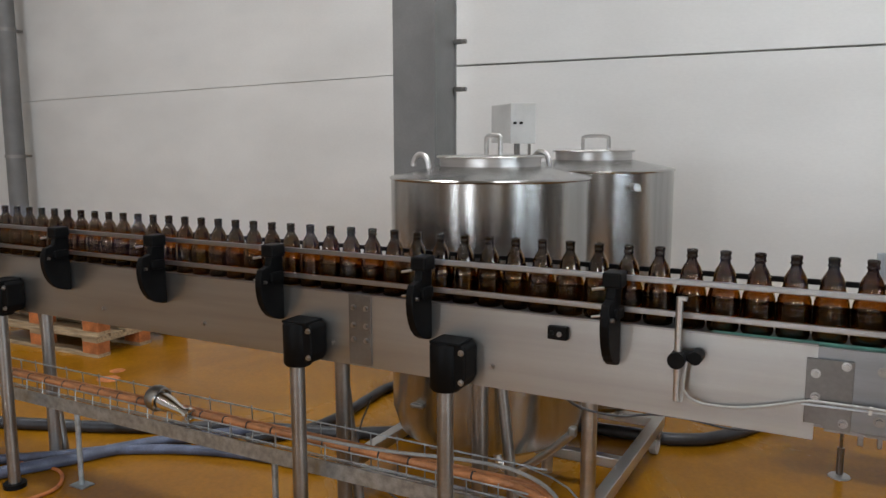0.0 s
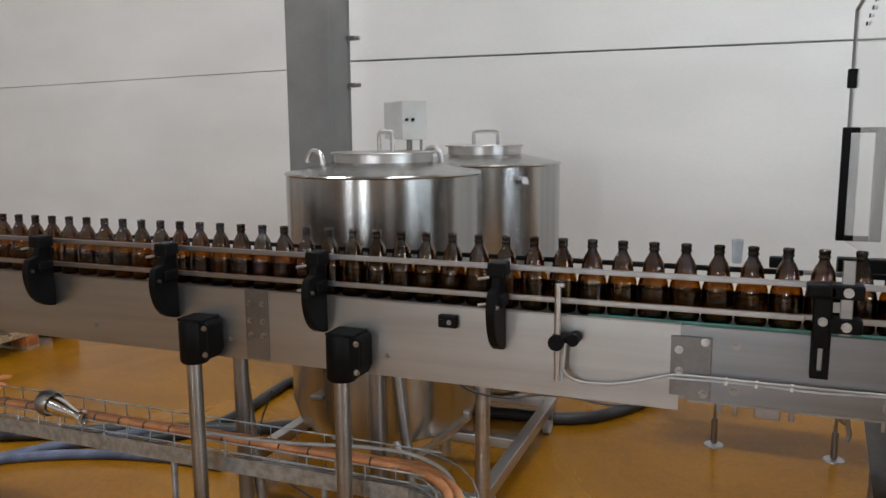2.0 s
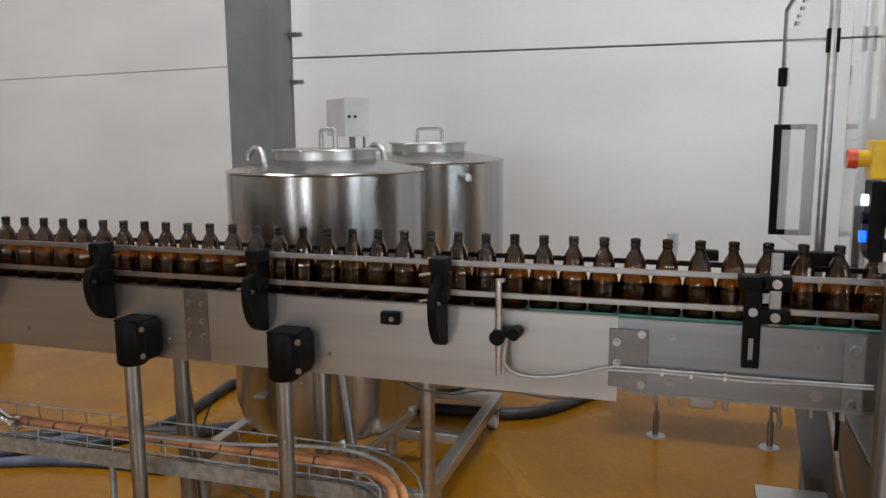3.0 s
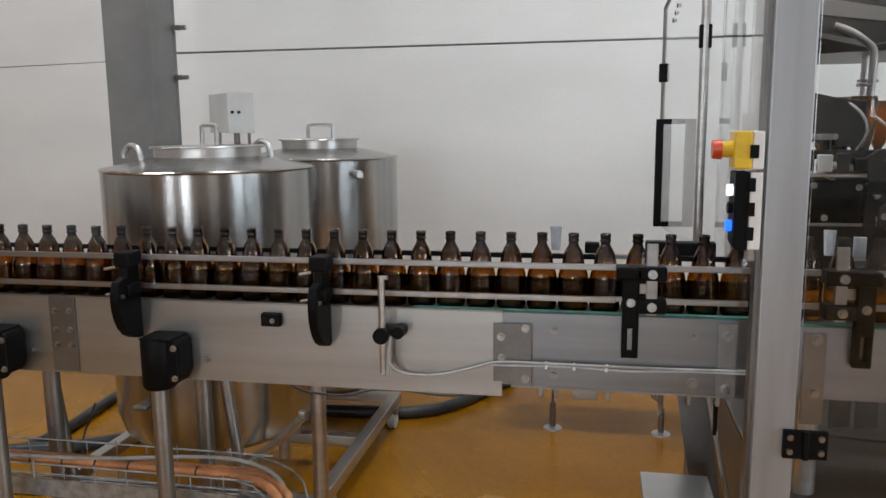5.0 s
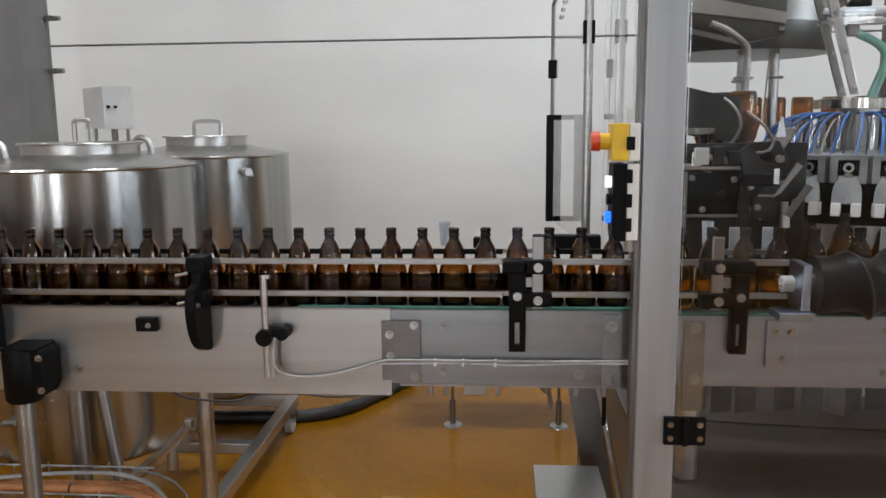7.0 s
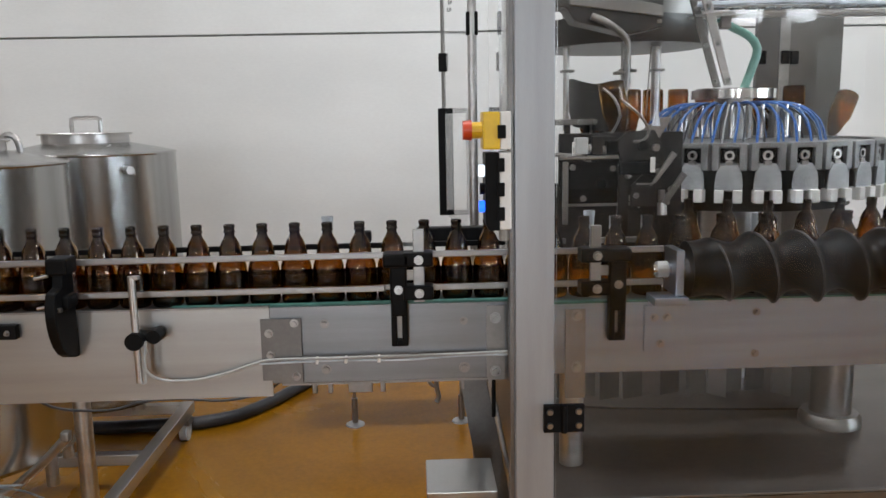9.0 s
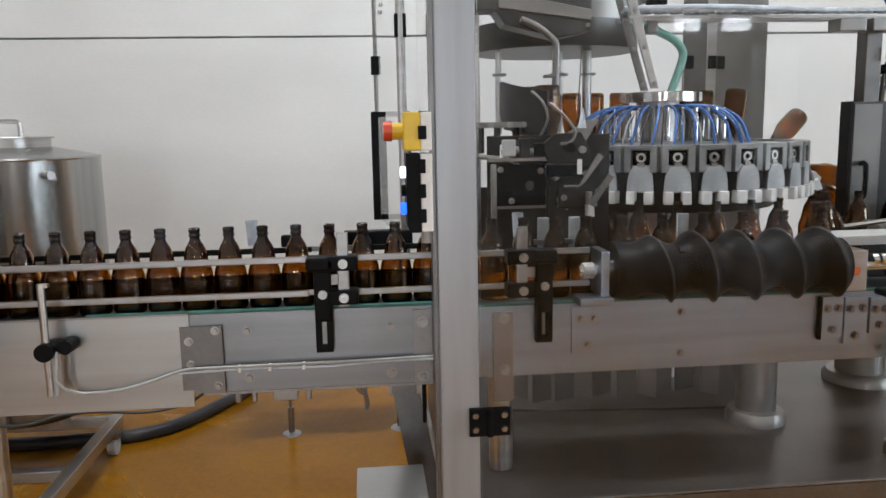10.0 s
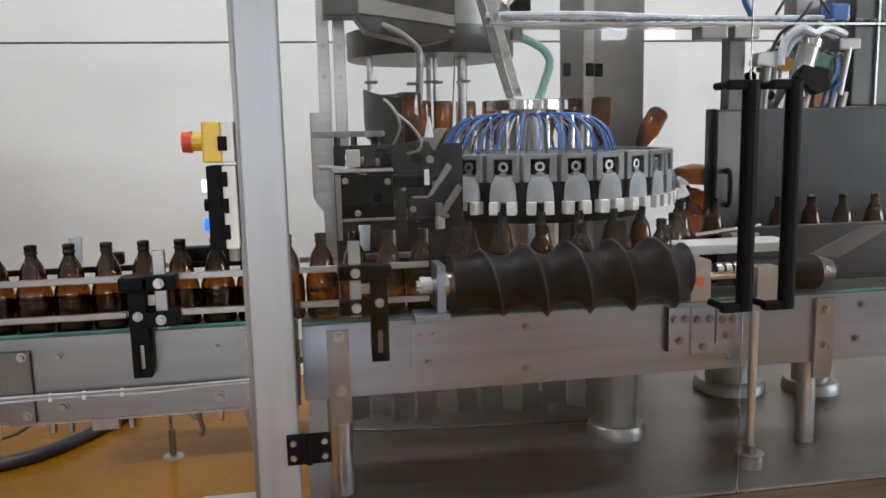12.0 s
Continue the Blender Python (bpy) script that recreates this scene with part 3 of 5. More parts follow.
def sensor_rod():
    s = thing("sensor_rod", 0.035, 2.31, 0.68, "upright steel rod in a black clamp with a grey sensor cable", "sensor")
    part("rod", rod((0.035, 2.302, 0.73), (0.035, 2.302, 0.925), 0.0085, 14), STEEL, s, soft=True)
    part("tip", box(0.033, 0.052, 2.295, 2.31, 0.917, 0.926, 0.002), STEEL, s)
    part("sensor_barrel", rod((0.035, 2.302, 0.668), (0.035, 2.302, 0.73), 0.0075, 12), STEEL, s, soft=True)
    part("clamp", rod((0.035, 2.282, 0.772), (0.035, 2.325, 0.772), 0.021, 18), BLACK, s, soft=True)
    part("arm", rod((0.035, 2.318, 0.778), (0.07, 2.318, 0.778), 0.014, 12), BLACK, s, soft=True)
    part("knob", rod((0.075, 2.30, 0.778), (0.075, 2.345, 0.778), 0.0165, 16), BLACK, s, soft=True)
    part("stay", rod((0.075, 2.34, 0.778), (0.075, 2.355, 0.778), 0.009, 10), BOLT, s)
    part("cable", sweep([(0.035, 2.302, 0.67), (0.045, 2.31, 0.665), (0.05, 2.30, 0.72), (0.056, 2.30, 0.77), (0.05, 2.30, 0.70), (0.075, 2.335, 0.662), (0.12, 2.346, 0.655), (0.18, 2.346, 0.66), (0.25, 2.344, 0.678), (0.31, 2.342, 0.698), (0.36, 2.338, 0.704), (0.55, 2.338, 0.704), (0.75, 2.34, 0.704), (0.93, 2.345, 0.706)], 0.004, 7), GREYCABLE, s, "grey sensor cable", soft=True)
    part("second_cable", sweep([(0.31, 2.343, 0.693), (0.5, 2.342, 0.697), (0.66, 2.341, 0.694), (0.8, 2.342, 0.70), (0.93, 2.345, 0.699)], 0.003, 7), CLEARTUBE, s, soft=True)
    for x in (0.45, 0.52, 0.60):
        part("cable_tie", rod((x, 2.34, 0.69), (x + 0.002, 2.34, 0.708), 0.004, 8), WHITE, s, "white cable tie")


def slotted_bracket(x, x_clamp):
    """A black slotted rail holder beside a grey upright bar with two clamp blocks."""
    b = thing("rail_holder", x, 2.33, 0.72, "black slotted rail holder beside a grey clamp bar", "bracket", "rail holders")
    h = 0.02
    part("slotted_arm", box(x - h, x - 0.006, 2.312, 2.338, 0.74, 0.90, 0.003), BLACK, b)
    part("slotted_arm", box(x + 0.006, x + h, 2.312, 2.338, 0.74, 0.90, 0.003), BLACK, b)
    part("arm_end", box(x - h, x + h, 2.314, 2.336, 0.735, 0.752, 0.003), BLACK, b)
    part("arm_middle", box(x - h, x + h, 2.308, 2.34, 0.81, 0.93, 0.005), BLACK, b)
    part("slot_back", box(x - 0.0058, x + 0.0058, 2.331, 2.336, 0.752, 0.81), DULL, b)
    part("head", box(x - 0.036, x + 0.03, 2.30, 2.36, 0.93, 0.962, 0.007), BLACK, b)
    part("bolt", bolt(x, 2.308, 0.875, 0.0085), BOLT, b)
    bar = part("upright_bar", box(x_clamp - 0.013, x_clamp + 0.013, 2.318, 2.33, 0.842, 1.017, 0.002), RAIL, b, "grey flat steel bar")
    for z in (0.947, 0.867):
        k = part("clamp", box(x_clamp - 0.038, x_clamp + 0.034, 2.30, 2.352, z - 0.017, z + 0.017, 0.005), BLACK, b)
        part("bolt", bolt(x_clamp, 2.30, z, 0.009), BOLT, k)
    part("bridge", box(x, x_clamp, 2.325, 2.335, 0.895, 0.918), DULL, b)


# ---- what lies beneath the conveyor ----
def cable_tray():
    t = thing("cable_tray", -1.6, 2.43, 0.25, "galvanised wire mesh cable tray carrying an orange-brown tube", "cable tray")
    line = [(-3.3, 2.43, 0.0), (-0.62, 2.43, 0.0), (-0.42, 2.42, 0.0), (-0.30, 2.36, 0.0), (-0.22, 2.24, 0.0), (-0.18, 2.05, 0.0)]

    def run(dy, z):
        return [(x + (0.6 * dy if k > 2 else 0) + (0.4 * dy if k > 3 else 0), y + dy * (1 if k < 3 else 0.75 if k == 3 else 0.25), z) for k, (x, y, _) in enumerate(line)]

    for dy, z in ((-0.05, 0.212), (0.0, 0.212), (0.05, 0.212), (-0.055, 0.275), (0.055, 0.265), (-0.055, 0.305), (0.055, 0.335)):
        part("long_wire", sweep(run(dy, z), 0.0028, 5, 0.08), GALV, t)
    bm = bmesh.new()
    sweep(run(-0.060, 0.252), 0.004, 6, 0.06, bm=bm)
    for v in bm.verts:
        v.co.z = 0.208 if v.co.z < 0.252 else 0.262
    part("side_strip", bm, GALV, t, "flat grey tray edge")
    bm = bmesh.new()
    for k in range(28):
        x = -3.25 + k * 0.103
        sweep([(x, 2.375, 0.315 if k % 2 else 0.30), (x + 0.004, 2.372, 0.215), (x, 2.43, 0.209), (x, 2.486, 0.217), (x, 2.487, 0.345 if k % 2 else 0.335)], 0.0021, 5, 0.05, bm=bm)
    tagged(part("cross_wire", bm, GALV, t), kind="stuff")
    part("tube", sweep(run(-0.020, 0.303), 0.014, 10, 0.06), COPPER, t, "orange-brown plastic tube", soft=True)
    part("tube", sweep(run(0.010, 0.302), 0.012, 10, 0.06), COPPER, t, "orange-brown plastic tube", soft=True)
    part("thin_hose", sweep([(-1.2, 2.40, 0.315), (-0.9, 2.41, 0.32), (-0.6, 2.45, 0.33), (-0.42, 2.44, 0.33), (-0.28, 2.36, 0.31), (-0.2, 2.2, 0.24)], 0.006, 8), GREYCABLE, t, "thin grey hose", soft=True)
    for k in range(24):
        x = -3.1 + k * 0.11
        part("tie", rod((x, 2.411, 0.303), (x + 0.006, 2.411, 0.303), 0.0158, 10), HOSEBLACK, t, "black cable tie")
    for x in (-2.4, -1.35, -0.75):
        part("stand", rod((x, 2.43, GROUND), (x, 2.43, 0.209), 0.011, 8), GALV, t, "grey tray stand")
        part("stand_foot", box(x - 0.04, x + 0.04, 2.40, 2.46, GROUND, GROUND + 0.006), GALV, t)
    f = thing("pipe_fitting", -1.79, 2.43, 0.31, "polished steel reducer fitting lying on the cable tray", "pipe fitting")
    bm = lathe([(0.020, 0.0), (0.043, 0.0), (0.045, 0.01), (0.043, 0.02), (0.035, 0.022), (0.034, 0.055), (0.018, 0.115), (0.019, 0.14), (0.029, 0.143), (0.029, 0.155), (0.018, 0.155)], 24)
    bmesh.ops.transform(bm, matrix=pose(-1.895, 2.405, 0.336, 0, 98, -8) @ Matrix.Diagonal((0.95, 0.95, 1.35, 1.0)), verts=bm.verts)
    part("reducer", bm, CHROME, f, soft=True)
    bm = lathe([(0.046, -0.012), (0.052, 0.0), (0.052, 0.014), (0.046, 0.024)], 24)
    bmesh.ops.transform(bm, matrix=pose(-1.895, 2.405, 0.336, 0, 98, -8) @ Matrix.Diagonal((0.95, 0.95, 1.35, 1.0)), verts=bm.verts)
    part("clamp_ring", bm, DULL, f, soft=True)


def hoses():
    def lying(points, r):
        return [(x, y, GROUND + r) for x, y in points]

    h = thing("blue_hose", -2.5, 2.8, GROUND, "thick blue-grey hose lying across the floor", "hose")
    part("hose", sweep(lying([(-3.24, 1.73), (-2.93, 2.05), (-2.74, 2.35), (-2.63, 2.54), (-2.56, 2.69), (-2.48, 2.82), (-2.41, 2.92), (-2.27, 3.07), (-2.11, 3.23)], 0.027), 0.027, 12), HOSEBLUE, h, soft=True)
    part("second_hose", sweep(lying([(-3.50, 1.84), (-3.12, 2.20), (-2.91, 2.40), (-2.74, 2.54), (-2.56, 2.71), (-2.34, 2.84), (-2.11, 2.93), (-1.86, 2.98), (-1.59, 2.99)], 0.022), 0.022, 12), HOSEBLUE, h, soft=True)
    k = thing("black_hose", -1.4, 3.4, GROUND, "black rubber hose curving round the tanks on the floor", "hose")
    part("hose", sweep(lying([(-3.58, 2.59), (-2.85, 2.87), (-2.25, 3.18), (-1.91, 3.31), (-1.71, 3.38), (-1.43, 3.57), (-1.22, 3.73)], 0.029), 0.029, 12), HOSEBLACK, k, soft=True)
    part("hose", sweep(lying([(-2.10, 3.09), (-1.93, 3.31), (-1.89, 3.56), (-1.91, 3.84), (-1.92, 4.08), (-1.81, 4.37)], 0.027), 0.027, 12), HOSEBLACK, k, soft=True)
    part("hose", sweep(lying([(-0.94, 4.02), (-0.73, 4.00), (-0.49, 4.02), (-0.34, 4.03), (-0.21, 4.09), (-0.14, 4.16), (-0.05, 4.29), (0.05, 4.49), (0.12, 4.61)], 0.03), 0.03, 12), HOSEBLACK, k, soft=True)
    w = thing("loose_wire", -1.3, 3.0, GROUND, "thin grey wire hanging in a loop beside the tank", "wire")
    part("wire", sweep([(-1.38, 3.09, 0.22), (-1.41, 3.03, 0.06), (-1.33, 2.96, -0.06), (-1.17, 2.92, -0.11), (-0.91, 2.82, GROUND + 0.004)], 0.004, 6), HOSEBLACK, w)
    v = thing("sagging_wire", 0.0, 2.75, 0.44, "thin black wire sagging beneath the conveyor", "wire")
    part("wire", sweep([(-0.36, 2.50, 0.62), (-0.33, 2.62, 0.50), (-0.229, 2.75, 0.438), (-0.13, 2.75, 0.461), (-0.017, 2.75, 0.466), (0.112, 2.75, 0.457), (0.227, 2.74, 0.48), (0.31, 2.66, 0.55), (0.36, 2.50, 0.632)], 0.004, 6), HOSEBLACK, v)
    q = thing("rubbish_scrap", -3.6, 3.55, GROUND, "small brown scraps lying on the floor", "scrap")
    for x, y, r in ((-3.64, 3.62, 0.05), (-3.55, 3.48, 0.07), (-3.51, 3.46, 0.04)):
        part("scrap", lathe([(0, 0.006), (r * 0.6, 0.007), (r, 0.001)], 7, x, y, GROUND), BLOCKWOOD, q)
    r = thing("red_hose_loop", -2.6, 2.4, GROUND, "thin red-brown hose loop on the floor", "hose")
    part("hose", sweep(lying([(-2.84, 2.44), (-2.61, 2.47), (-2.46, 2.36), (-2.46, 2.20)], 0.008), 0.008, 8), BLOCKWOOD, r)


# ---- bottles ----
def bottle_mesh():
    outer = [(0.0, 0.004), (0.026, 0.003), (0.033, 0.0), (0.037, 0.003), (0.0388, 0.012), (0.0390, 0.086), (0.0381, 0.094), (0.0356, 0.102), (0.0326, 0.110), (0.0302, 0.118), (0.0285, 0.126), (0.0273, 0.134), (0.0259, 0.1425), (0.0234, 0.151), (0.0194, 0.159), (0.0156, 0.165), (0.0132, 0.170), (0.0121, 0.1735), (0.0119, 0.178), (0.0141, 0.1792), (0.0143, 0.1835), (0.0128, 0.1852), (0.0124, 0.1885), (0.0137, 0.1905), (0.0139, 0.1965), (0.0129, 0.1998), (0.0108, 0.1998), (0.0095, 0.197)]
    inner = [(0.0085, 0.191), (0.0080, 0.176), (0.0092, 0.168), (0.0112, 0.164), (0.0150, 0.158), (0.0192, 0.150), (0.0218, 0.142), (0.0232, 0.134), (0.0244, 0.126), (0.0260, 0.118), (0.0284, 0.110), (0.0314, 0.102), (0.0338, 0.094), (0.0348, 0.085), (0.0345, 0.016), (0.031, 0.010), (0.0, 0.013)]
    bm = lathe(outer + inner, 28)
    smooth(bm)
    me = bpy.data.meshes.new("bottle")
    bm.to_mesh(me)
    bm.free()
    me.materials.append(AMBER)
    return me


SPEED, TACT = 0.1115, 0.7195
HUB = (1.749, 3.08)
R_PIVOT, Z_PIVOT = 0.47, 1.172
DROP = -0.03
TURN_RATE = -360 / 28 / TACT
T1 = (1.355 - 0.116) / SPEED
T2 = T1 + (1.93 - 1.355) / (0.107 / TACT)
T3 = 16.249
T4 = T3 + 333 / -TURN_RATE
LIFT = 0.04


def ease(a):
    a = min(1.0, max(0.0, a))
    return a * a * (3 - 2 * a)


def tip_angle(phi):
    """How far a carousel bottle is tipped outwards, by its angle round the hub (falling from -62 to -395)."""
    if phi > -250:
        return 180 * ease((-141 - phi) / 12)
    if phi > -344:
        return 180 * (1 - ease((-315.5 - phi) / 57))
    return 90 * max(0.0, 1 + (phi + 344) / 45) ** 1.3


def dip(tip):
    """How far the cam lowers a gripper as it tips its bottle over."""
    return -0.075 * tip / 180


def bottle_pose(tau):
    if tau < T1:
        return pose(0.116 + SPEED * tau, 2.43, BELT)
    if tau < T2:
        return pose(1.355 + (tau - T1) * 0.107 / TACT, 2.43, BELT)
    if tau < T3:
        a = (tau - T2) / (T3 - T2)
        e = math.radians(-62)
        end = (HUB[0] + R_PIVOT * math.cos(e), HUB[1] + R_PIVOT * math.sin(e))
        mid = (2.02, 2.47)
        x = (1 - a) ** 2 * 1.93 + 2 * a * (1 - a) * mid[0] + a * a * end[0]
        y = (1 - a) ** 2 * 2.43 + 2 * a * (1 - a) * mid[1] + a * a * end[1]
        return pose(x, y, BELT + (LIFT + DROP) * ease(a))
    if tau < T4:
        phi = -62 + TURN_RATE * (tau - T3)
        f = pose(HUB[0], HUB[1], 0, 0, 0, phi) @ pose(R_PIVOT, 0, Z_PIVOT + DROP + dip(tip_angle(phi))) @ pose(0, 0, 0, 0, -tip_angle(phi), 0)
        return f @ pose(0, 0, BELT + LIFT - Z_PIVOT)
    e = math.radians(-35)
    d = tau - T4
    return pose(HUB[0] + R_PIVOT * math.cos(e) + 0.149 * d, HUB[1] + R_PIVOT * math.sin(e) - 0.008 * d, BELT + LIFT + DROP)


def bottles():
    me = bottle_mesh()
    made = []
    for k in range(-40, 56):
        b = new("beer_bottle", me)
        place = "on the conveyor" if k * TACT < T1 - 6 else "in the filling machine"
        tagged(b, f"empty brown glass beer bottle without a cap {place}", "bottle", "bottles on the line")
        b["start"] = k * TACT
        made.append(b)
    return made


# ---- the filling machine ----
def machine_frame():
    p = thing("machine_post", 0.945, 2.14, GROUND, "square satin grey post of the machine housing", "post")
    part("post", box(0.905, 0.988, 2.10, 2.18, GROUND, 2.6, 0.004), POSTPAINT, p)
    part("side_channel", box(0.896, 0.9045, 2.12, 2.16, GROUND, 2.6), DARK_STEEL, p)
    part("foot_plate", box(0.87, 1.02, 2.06, 2.22, GROUND, GROUND + 0.012), DULL, p)
    h = thing("door_hinge", 1.008, 2.1, 0.61, "black rectangular hinge with four pale screws", "hinge")
    part("leaf", box(0.964, 1.052, 2.088, 2.099, 0.577, 0.639, 0.002), BLACK, h)
    part("barrel", rod((1.008, 2.088, 0.577), (1.008, 2.088, 0.639), 0.007, 12), BLACK, h)
    for x in (0.977, 1.039):
        for z in (0.593, 0.624):
            part("screw", rod((x, 2.088, z), (x, 2.083, z), 0.0075, 12, 0.006), BOLT, h)
    moved(h, 0.0, 0.022)
    d = thing("acrylic_door", 1.0, 2.1, 0.45, "clear acrylic machine door with a long black handle", "door", "acrylic doors")
    part("pane", box(0.992, 1.9535, 2.101, 2.107, 0.43, 2.5), PANE, d)
    door_handle(1.918, d)
    e = thing("acrylic_door", 2.0, 2.1, 0.45, "clear acrylic machine door with a long black handle", "door", "acrylic doors")
    part("pane", box(1.9545, 3.2, 2.101, 2.107, 0.43, 2.5), PANE, e)
    door_handle(2.014, e)
    for ob in d.children[:1] + e.children[:1]:
        ob.visible_shadow = False
    deck = thing("machine_deck", 2.0, 2.8, 0.2, "wet grey stainless steel machine deck", "machine base")
    part("deck_plate", box(1.0, 3.5, 2.16, 3.75, 0.388, 0.40, 0.002), DECK, deck)
    part("front_skirt", box(1.0, 3.5, 2.165, 2.175, GROUND + 0.06, 0.384), DARK_STEEL, deck)
    part("front_lip", box(1.0, 3.5, 2.152, 2.162, 0.385, 0.412, 0.002), DARK_STEEL, deck)
    part("left_skirt", box(1.0, 1.006, 2.18, 3.75, GROUND + 0.06, 0.384), DARK_STEEL, deck)
    part("back_skirt", box(1.0, 3.5, 3.74, 3.746, GROUND + 0.06, 0.384), DARK_STEEL, deck)
    s = thing("side_gusset", 0.88, 2.6, 0, "slanted steel sheet gusset beside the machine base", "support")
    part("sheet", slab([(0.80, 0.605), (0.885, 0.605), (1.01, GROUND), (0.925, GROUND)], "y", 2.78, 2.786), DARK_STEEL, s)
    part("edge", rod((0.885, 2.75, 0.605), (1.0, 2.6, 0.0), 0.008, 8), STEEL, s)
    part("stay", rod((0.905, 2.6, 0.64), (0.905, 2.6, 0.44), 0.006, 8), BLACK, s)
    part("step", box(0.71, 0.90, 2.45, 2.66, 0.245, 0.29, 0.003), STEEL, s)
    part("step_leg", rod((0.885, 2.63, GROUND), (0.885, 2.63, 0.245), 0.015, 10), DULL, s)
    for fx, fy in ((0.387, 4.02), (0.888, 4.025)):
        f = thing("levelling_foot", fx, fy, GROUND, "slim steel levelling foot with a round pad on the floor", "foot", "levelling feet")
        part("pad", lathe([(0, 0.012), (0.02, 0.012), (0.042, 0.006), (0.045, 0.0), (0, 0)], 24, fx, fy, GROUND), STEEL, f, soft=True)
        part("sleeve", rod((fx, fy, GROUND + 0.012), (fx, fy, GROUND + 0.13), 0.014, 12), DULL, f)
        part("spindle", rod((fx, fy, GROUND + 0.13), (fx, fy, 0.292), 0.007, 10), BOLT, f)
    g = thing("drip_tray", 0.65, 4.1, 0.30, "low steel drip tray standing on levelling feet", "tray")
    part("tray", box(0.2, 1.05, 3.87, 4.17, 0.292, 0.322, 0.004), DARK_STEEL, g)
    k = thing("hanging_hook", 0.72, 2.9, 0.45, "small steel hook hanging beneath the conveyor", "hook")
    part("hook", sweep([(0.742, 2.5, 0.652), (0.742, 2.5, 0.60), (0.748, 2.5, 0.57), (0.742, 2.5, 0.555)], 0.006, 8, 0.01), DULL, k)
    part("ear", sweep([(0.722, 2.5, 0.612), (0.732, 2.5, 0.60), (0.742, 2.5, 0.60)], 0.005, 8, 0.01), DULL, k)
    for x, w in ((0.43, 0.012), (0.47, 0.01), (0.52, 0.06), (0.60, 0.012), (0.80, 0.01), (0.87, 0.01)):
        part("nut", box(x, x + w, 2.40, 2.42, 0.622, 0.652, 0.002), DULL, k)
    moved(k, -0.02, -0.022)


def door_handle(x, door):
    h = part("handle", rod((x, 2.04, 0.873), (x, 2.04, 1.342), 0.017, 18), BLACK, door, "long black tubular handle", soft=True)
    for z in (0.879, 1.336):
        m = part("mount", box(x - 0.052, x + 0.016, 2.030, 2.050, z - 0.010, z + 0.010, 0.004), BLACK, h)
        part("stand_off", rod((x - 0.042, 2.045, z), (x - 0.042, 2.101, z), 0.008, 12), BLACK, m, soft=True)


def controls():
    e = thing("emergency_stop", 0.86, 2.13, 1.18, "yellow emergency stop box with a red mushroom button", "switch")
    part("case", box(0.839, 0.874, 2.085, 2.155, 1.186, 1.262, 0.004), YELLOW, e)
    part("base", box(0.874, 0.896, 2.085, 2.155, 1.186, 1.262, 0.003), WHITE, e, "light grey base of the box")
    part("latch", box(0.868, 0.885, 2.079, 2.0845, 1.208, 1.235, 0.002), BLACK, e)
    b = part("button_collar", rod((0.839, 2.12, 1.225), (0.818, 2.12, 1.225), 0.017, 18), YELLOW, e)
    part("button", rod((0.818, 2.12, 1.225), (0.80, 2.12, 1.225), 0.021, 20, 0.019), RED, b, "red mushroom button", soft=True)
    moved(e, 0.0, 0.022)
    c = thing("button_box", 0.86, 2.13, 1.02, "dark button box with a white and a blue lamp", "switch")
    part("case", slab([(0.843, 1.035), (0.843, 1.18), (0.872, 1.18), (0.872, 1.02), (0.85, 1.02)], "y", 2.085, 2.155, 0.003), BLACK, c)
    part("base", box(0.872, 0.896, 2.085, 2.155, 1.022, 1.18, 0.003), WHITE, c)
    for z in (1.055, 1.105, 1.155):
        part("latch", box(0.867, 0.882, 2.079, 2.0845, z - 0.014, z + 0.014, 0.002), BLACK, c)
    part("lamp", rod((0.843, 2.115, 1.142), (0.832, 2.115, 1.142), 0.012, 16), WHITELED, c, "glowing white push button")
    part("lamp", rod((0.843, 2.115, 1.068), (0.832, 2.115, 1.068), 0.012, 16), BLUELED, c, "glowing blue push button")
    part("lamp", rod((0.843, 2.115, 1.105), (0.834, 2.115, 1.105), 0.012, 16), BLACK, c)
    part("gland", rod((0.884, 2.12, 1.022), (0.884, 2.12, 0.995), 0.011, 12), GREYCABLE, c)
    moved(c, 0.0, 0.022)


